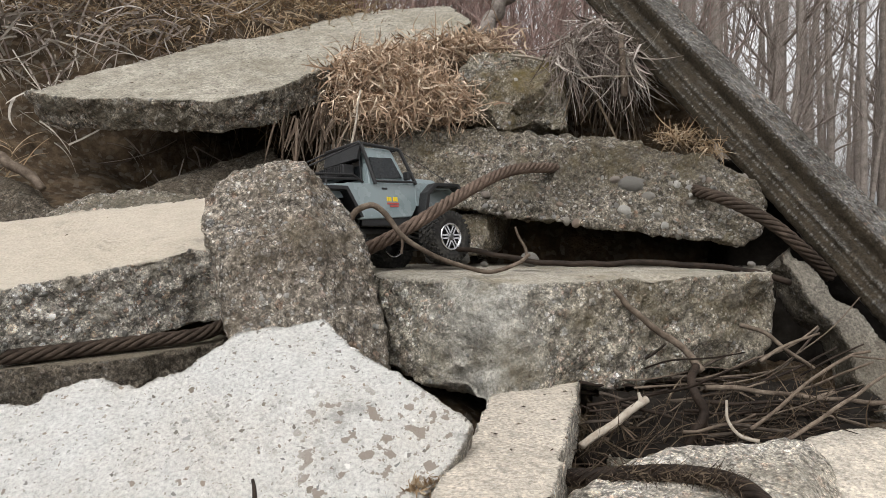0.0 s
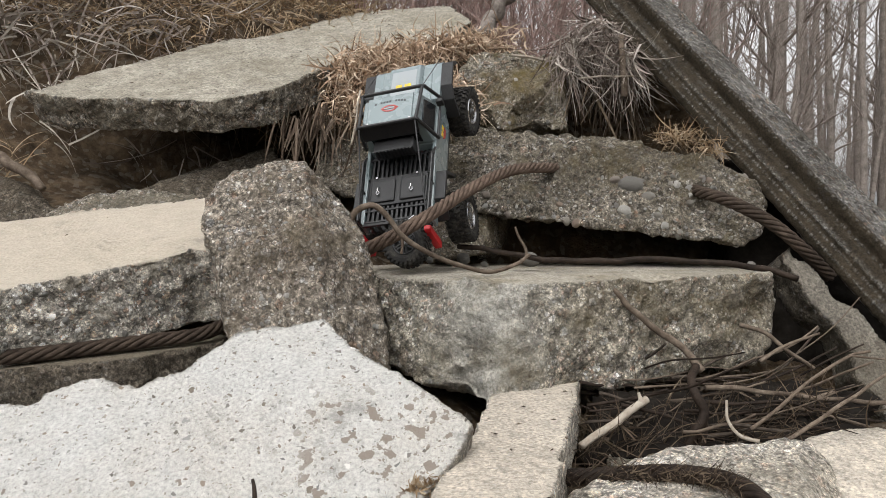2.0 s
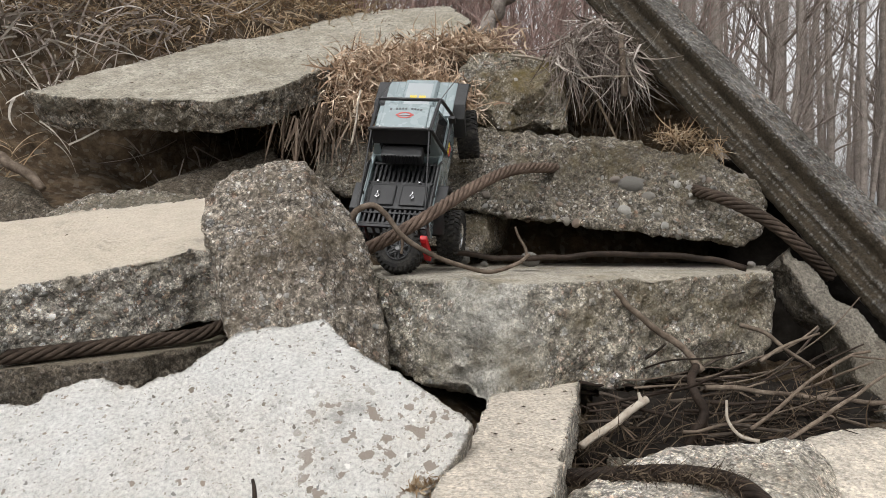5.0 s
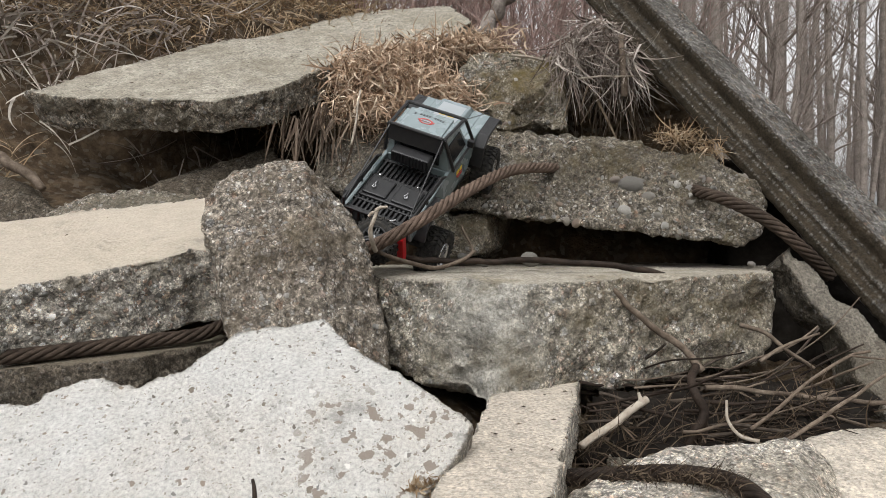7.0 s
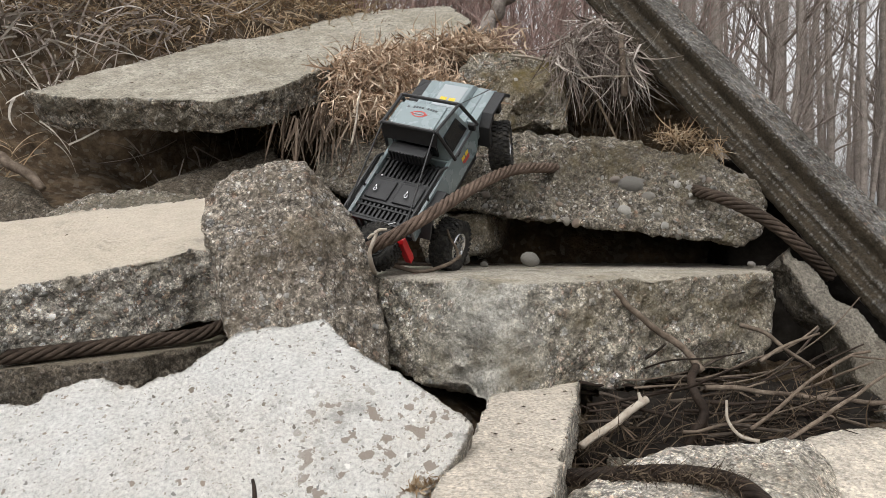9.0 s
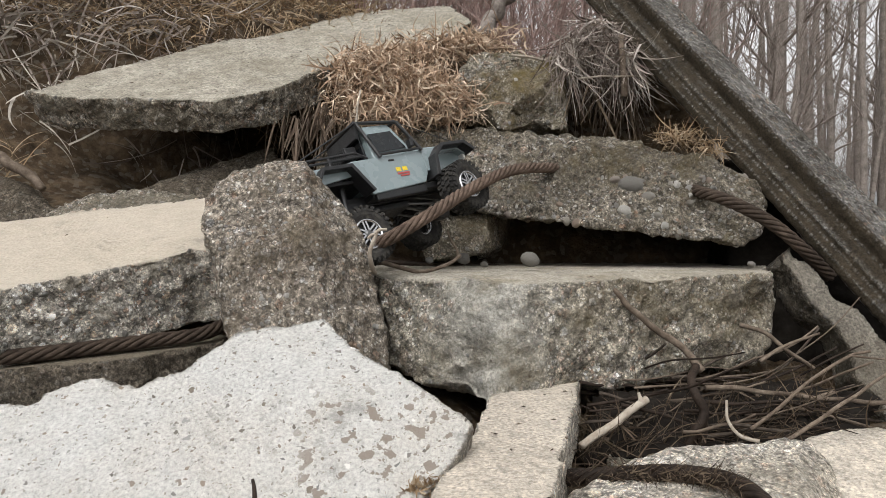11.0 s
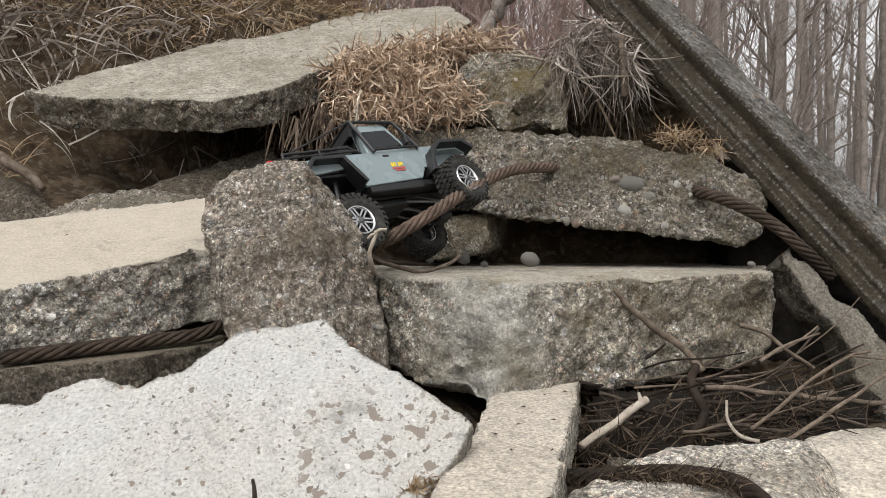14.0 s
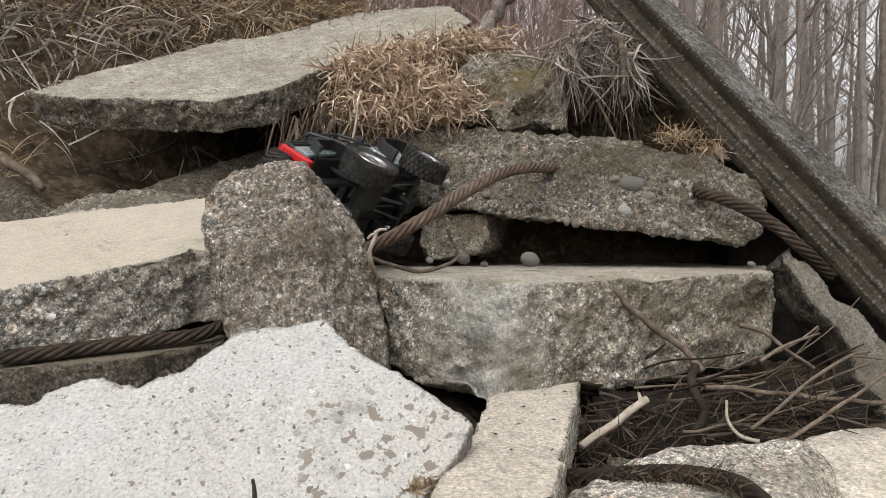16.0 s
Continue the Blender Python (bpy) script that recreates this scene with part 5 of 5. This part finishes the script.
    for x, z in ((-0.165, -0.010), (0.188, 0.012)):
        part("axle", pipes([(x, -0.10, z), (x, 0.10, z)], r=0.010), BLACK, car, "black axle tube")
        part("differential", box(x - 0.022, x + 0.022, -0.012, 0.034, z - 0.024, z + 0.022, 0.008), BLACK, car)
        for s in (-1, 1):
            part("suspension_link", pipes([(x, s * 0.062, z - 0.004), (x * 0.28, s * 0.036, 0.04)], r=0.0035), STEEL, car, "steel suspension link")
            part("suspension_link", pipes([(x, s * 0.03, z + 0.018), (x * 0.3, s * 0.036, 0.06)], r=0.003), STEEL, car)
            part("shock_absorber", pipes([(x * 0.97, s * 0.07, z + 0.012), (x * 0.82, s * 0.055, 0.112)], r=0.008), BLACK, car)
        part("driveshaft", pipes([(x * 0.9, 0.01, z), (x * 0.25, 0.0, 0.05)], r=0.005), STEEL, car)
    spare = build_wheel(car, -1, BLACK)
    spare.name = "spare_wheel"
    spare.matrix_basis = Matrix.Translation((-0.332, -0.03, 0.132)) @ Matrix.Rotation(radians(-20), 4, "Y") @ Matrix.Rotation(radians(-90), 4, "X") @ Matrix.Scale(0.82, 4)
    wheels = []
    for x, z in ((-0.165, -0.010), (0.188, 0.012)):
        for s in (-1, 1):
            w = build_wheel(car, s)
            w.matrix_basis = Matrix.Translation((x, s * 0.122, z))
            wheels.append((w, x, s * 0.122, z))
    return car, wheels


TRUCK, WHEELS = build_truck()


def motions():
    """The truck rears up, slips back and rolls over; sticks are dragged along by it."""
    rows = (
        (0, -0.214, 2.062, 0.503, -6.5, -0.1, 42.4),
        (0.3, -0.210, 2.063, 0.506, -6.3, -0.7, 43.4),
        (0.4, -0.172, 2.060, 0.527, -6.6, -2.3, 47.9),
        (0.5, -0.134, 2.065, 0.552, -6.2, -6.5, 55.6),
        (0.6, -0.127, 2.048, 0.583, -2.6, -20.4, 69.0),
        (0.7, -0.065, 2.192, 0.685, 19.7, -47.8, 61.5),
        (0.8, -0.050, 2.204, 0.747, 16.0, -56.1, 67.6),
        (0.9, -0.062, 2.205, 0.734, 3.7, -56.4, 76.2),
        (1, -0.076, 2.208, 0.718, -12.1, -55.8, 86.6),
        (1.2, -0.076, 2.207, 0.717, -11.2, -56.1, 86.3),
        (1.5, -0.073, 2.207, 0.718, -10.8, -56.5, 85.5),
        (2, -0.061, 2.201, 0.717, -13.2, -56.6, 84.6),
        (2.5, -0.075, 2.211, 0.716, -9.1, -56.6, 87.5),
        (3, -0.071, 2.209, 0.711, -0.6, -56.6, 82.8),
        (3.5, -0.069, 2.193, 0.708, 2.4, -56.4, 80.5),
        (4, -0.070, 2.225, 0.698, 3.4, -54.8, 80.1),
        (4.2, -0.074, 2.222, 0.697, 2.8, -54.4, 81.0),
        (6.3, -0.061, 2.210, 0.658, 16.5, -42.2, 60.9),
        (6.5, -0.056, 2.217, 0.664, 23.8, -41.2, 58.0),
        (7, -0.065, 2.219, 0.646, 25.0, -38.5, 57.9),
        (7.2, -0.031, 2.206, 0.673, 26.1, -43.9, 52.0),
        (7.4, -0.009, 2.194, 0.692, 26.7, -47.6, 48.3),
        (7.5, -0.012, 2.195, 0.689, 26.3, -47.2, 49.1),
        (7.6, -0.019, 2.196, 0.682, 25.0, -45.9, 51.1),
        (7.8, -0.054, 2.212, 0.642, 21.2, -37.9, 57.8),
        (8, -0.056, 2.212, 0.641, 21.0, -37.5, 58.1),
        (8.2, -0.056, 2.212, 0.641, 21.0, -37.5, 58.1),
        (8.3, -0.008, 2.184, 0.696, 26.2, -51.6, 48.6),
        (8.5, -0.001, 2.162, 0.687, 22.3, -49.3, 48.5),
        (9, -0.021, 2.180, 0.675, 19.8, -47.3, 50.4),
        (9.2, -0.015, 2.166, 0.661, 12.4, -46.1, 49.5),
        (11.3, -0.157, 2.020, 0.558, -23.5, -6.6, 39.2),
        (11.5, -0.159, 2.016, 0.559, -25.8, -5.1, 39.2),
        (12, -0.152, 1.991, 0.557, -31.9, -4.3, 37.9),
        (12.5, -0.155, 1.957, 0.573, -41.2, -0.9, 36.1),
        (13, -0.151, 1.950, 0.603, -57.6, -0.9, 34.5),
        (13.2, -0.151, 1.950, 0.601, -57.0, -1.1, 34.5),
        (13.5, -0.162, 1.950, 0.578, -43.7, -2.5, 36.7),
        (13.65, -0.146, 1.982, 0.566, -29.8, -7.1, 36.7),
        (14, -0.146, 1.985, 0.565, -28.9, -7.2, 36.8),
        (14.5, -0.155, 1.968, 0.563, -33.0, -5.0, 35.6),
        (14.7, -0.154, 1.949, 0.579, -40.6, -4.2, 34.5),
        (15, -0.156, 1.945, 0.610, -55.0, -2.7, 32.2),
        (15.2, -0.177, 1.945, 0.631, -76.4, 3.6, 25.2),
        (15.5, -0.180, 1.945, 0.632, -81.0, 5.0, 24.0),
        (15.75, -0.203, 1.990, 0.637, -76.0, 2.0, 40.0),
        (16, -0.178, 2.110, 0.616, -58.8, -4.2, 65.2),
    )
    walk(TRUCK, [(t, pose(*p)) for t, *p in rows])
    # left lock of the front wheels in degrees
    steer = ((0, 0), (0.7, 15), (0.9, 30), (1.0, 30), (1.2, 0), (2, -8), (3.5, 0), (4.2, 8), (6.3, 12), (8.3, -4), (8.7, 0), (9.0, 22), (9.2, 28), (11.3, 8), (11.7, 18), (12, 34), (13.2, 38), (13.45, 0), (13.7, 2), (14.1, 14), (14.4, 36), (14.9, 32), (15.25, 8), (16, 4))
    droop = ((0, -0.005), (9.2, -0.015), (11.3, -0.038), (14.6, -0.038), (15.0, -0.02), (15.3, 0.0), (16, 0.0))
    moments = sorted({t for t, _ in steer} | {0.5 * k for k in range(33)})
    for w, x, y, z in WHEELS:
        out = []
        for t in moments:
            drop = float(np.interp(t, [a for a, _ in droop], [b for _, b in droop])) if x < 0 and y < 0 else 0.0
            if x > 0 and y < 0:
                drop = float(np.interp(t, (0, 9.2, 11.3, 14.6, 15, 16), (0, 0, 0.02, 0.02, 0.008, 0)))
            lock = float(np.interp(t, [a for a, _ in steer], [b for _, b in steer])) if x > 0 else 0.0
            out.append((t, Matrix.Translation((x, y, z + drop)) @ Matrix.Rotation(radians(lock), 4, "Z") @ Matrix.Rotation(radians(95 * t), 4, "Y")))
        walk(w, out)
    def shifted(ob, *moves):
        home = ob.location.copy()
        walk(ob, [(t, Matrix.Translation(home + Vector((dx, dy, dz))) @ Matrix.Rotation(radians(turn), 4, "Y")) for t, dx, dy, dz, turn in moves])
    shifted(HOOK_STICK, (0, 0, 0, 0, 0), (6.3, 0, 0, 0, 0), (6.6, -0.04, 0.02, 0.0, 0), (7.0, -0.13, 0.08, 0.0, -1), (7.3, -0.15, 0.10, -0.004, 0), (7.6, -0.165, 0.12, -0.006, 0), (16, -0.165, 0.12, -0.006, 0))
    shifted(PALE_HOOK, (0, -0.1, 0.12, -0.01, 0), (6.6, -0.1, 0.12, -0.01, 0), (7.0, 0.0, 0.02, 0.05, 0), (7.2, 0, 0, 0, 0), (16, 0, 0, 0, 0))
    shifted(LONG_STICK, (0, 0, 0, 0, 0), (0.4, 0, 0, 0, 0), (0.8, 0.03, 0, 0.01, -0.5), (3.5, 0, 0, 0, 0), (4.2, 0, 0, 0, 0), (6.3, -0.33, 0.08, 0.02, -7), (6.5, -0.11, 0.05, 0.03, -7), (7.0, -0.3, -0.05, 0.008, 0), (7.2, -0.03, 0.03, 0.04, 1.5), (7.5, 0.03, 0.05, 0.086, 5), (7.8, -0.25, -0.06, 0.006, 0.5), (8.2, -0.255, -0.06, 0.006, 0.5), (8.4, -0.4, 0.42, -0.01, 2), (16, -0.4, 0.42, -0.01, 2))


motions()
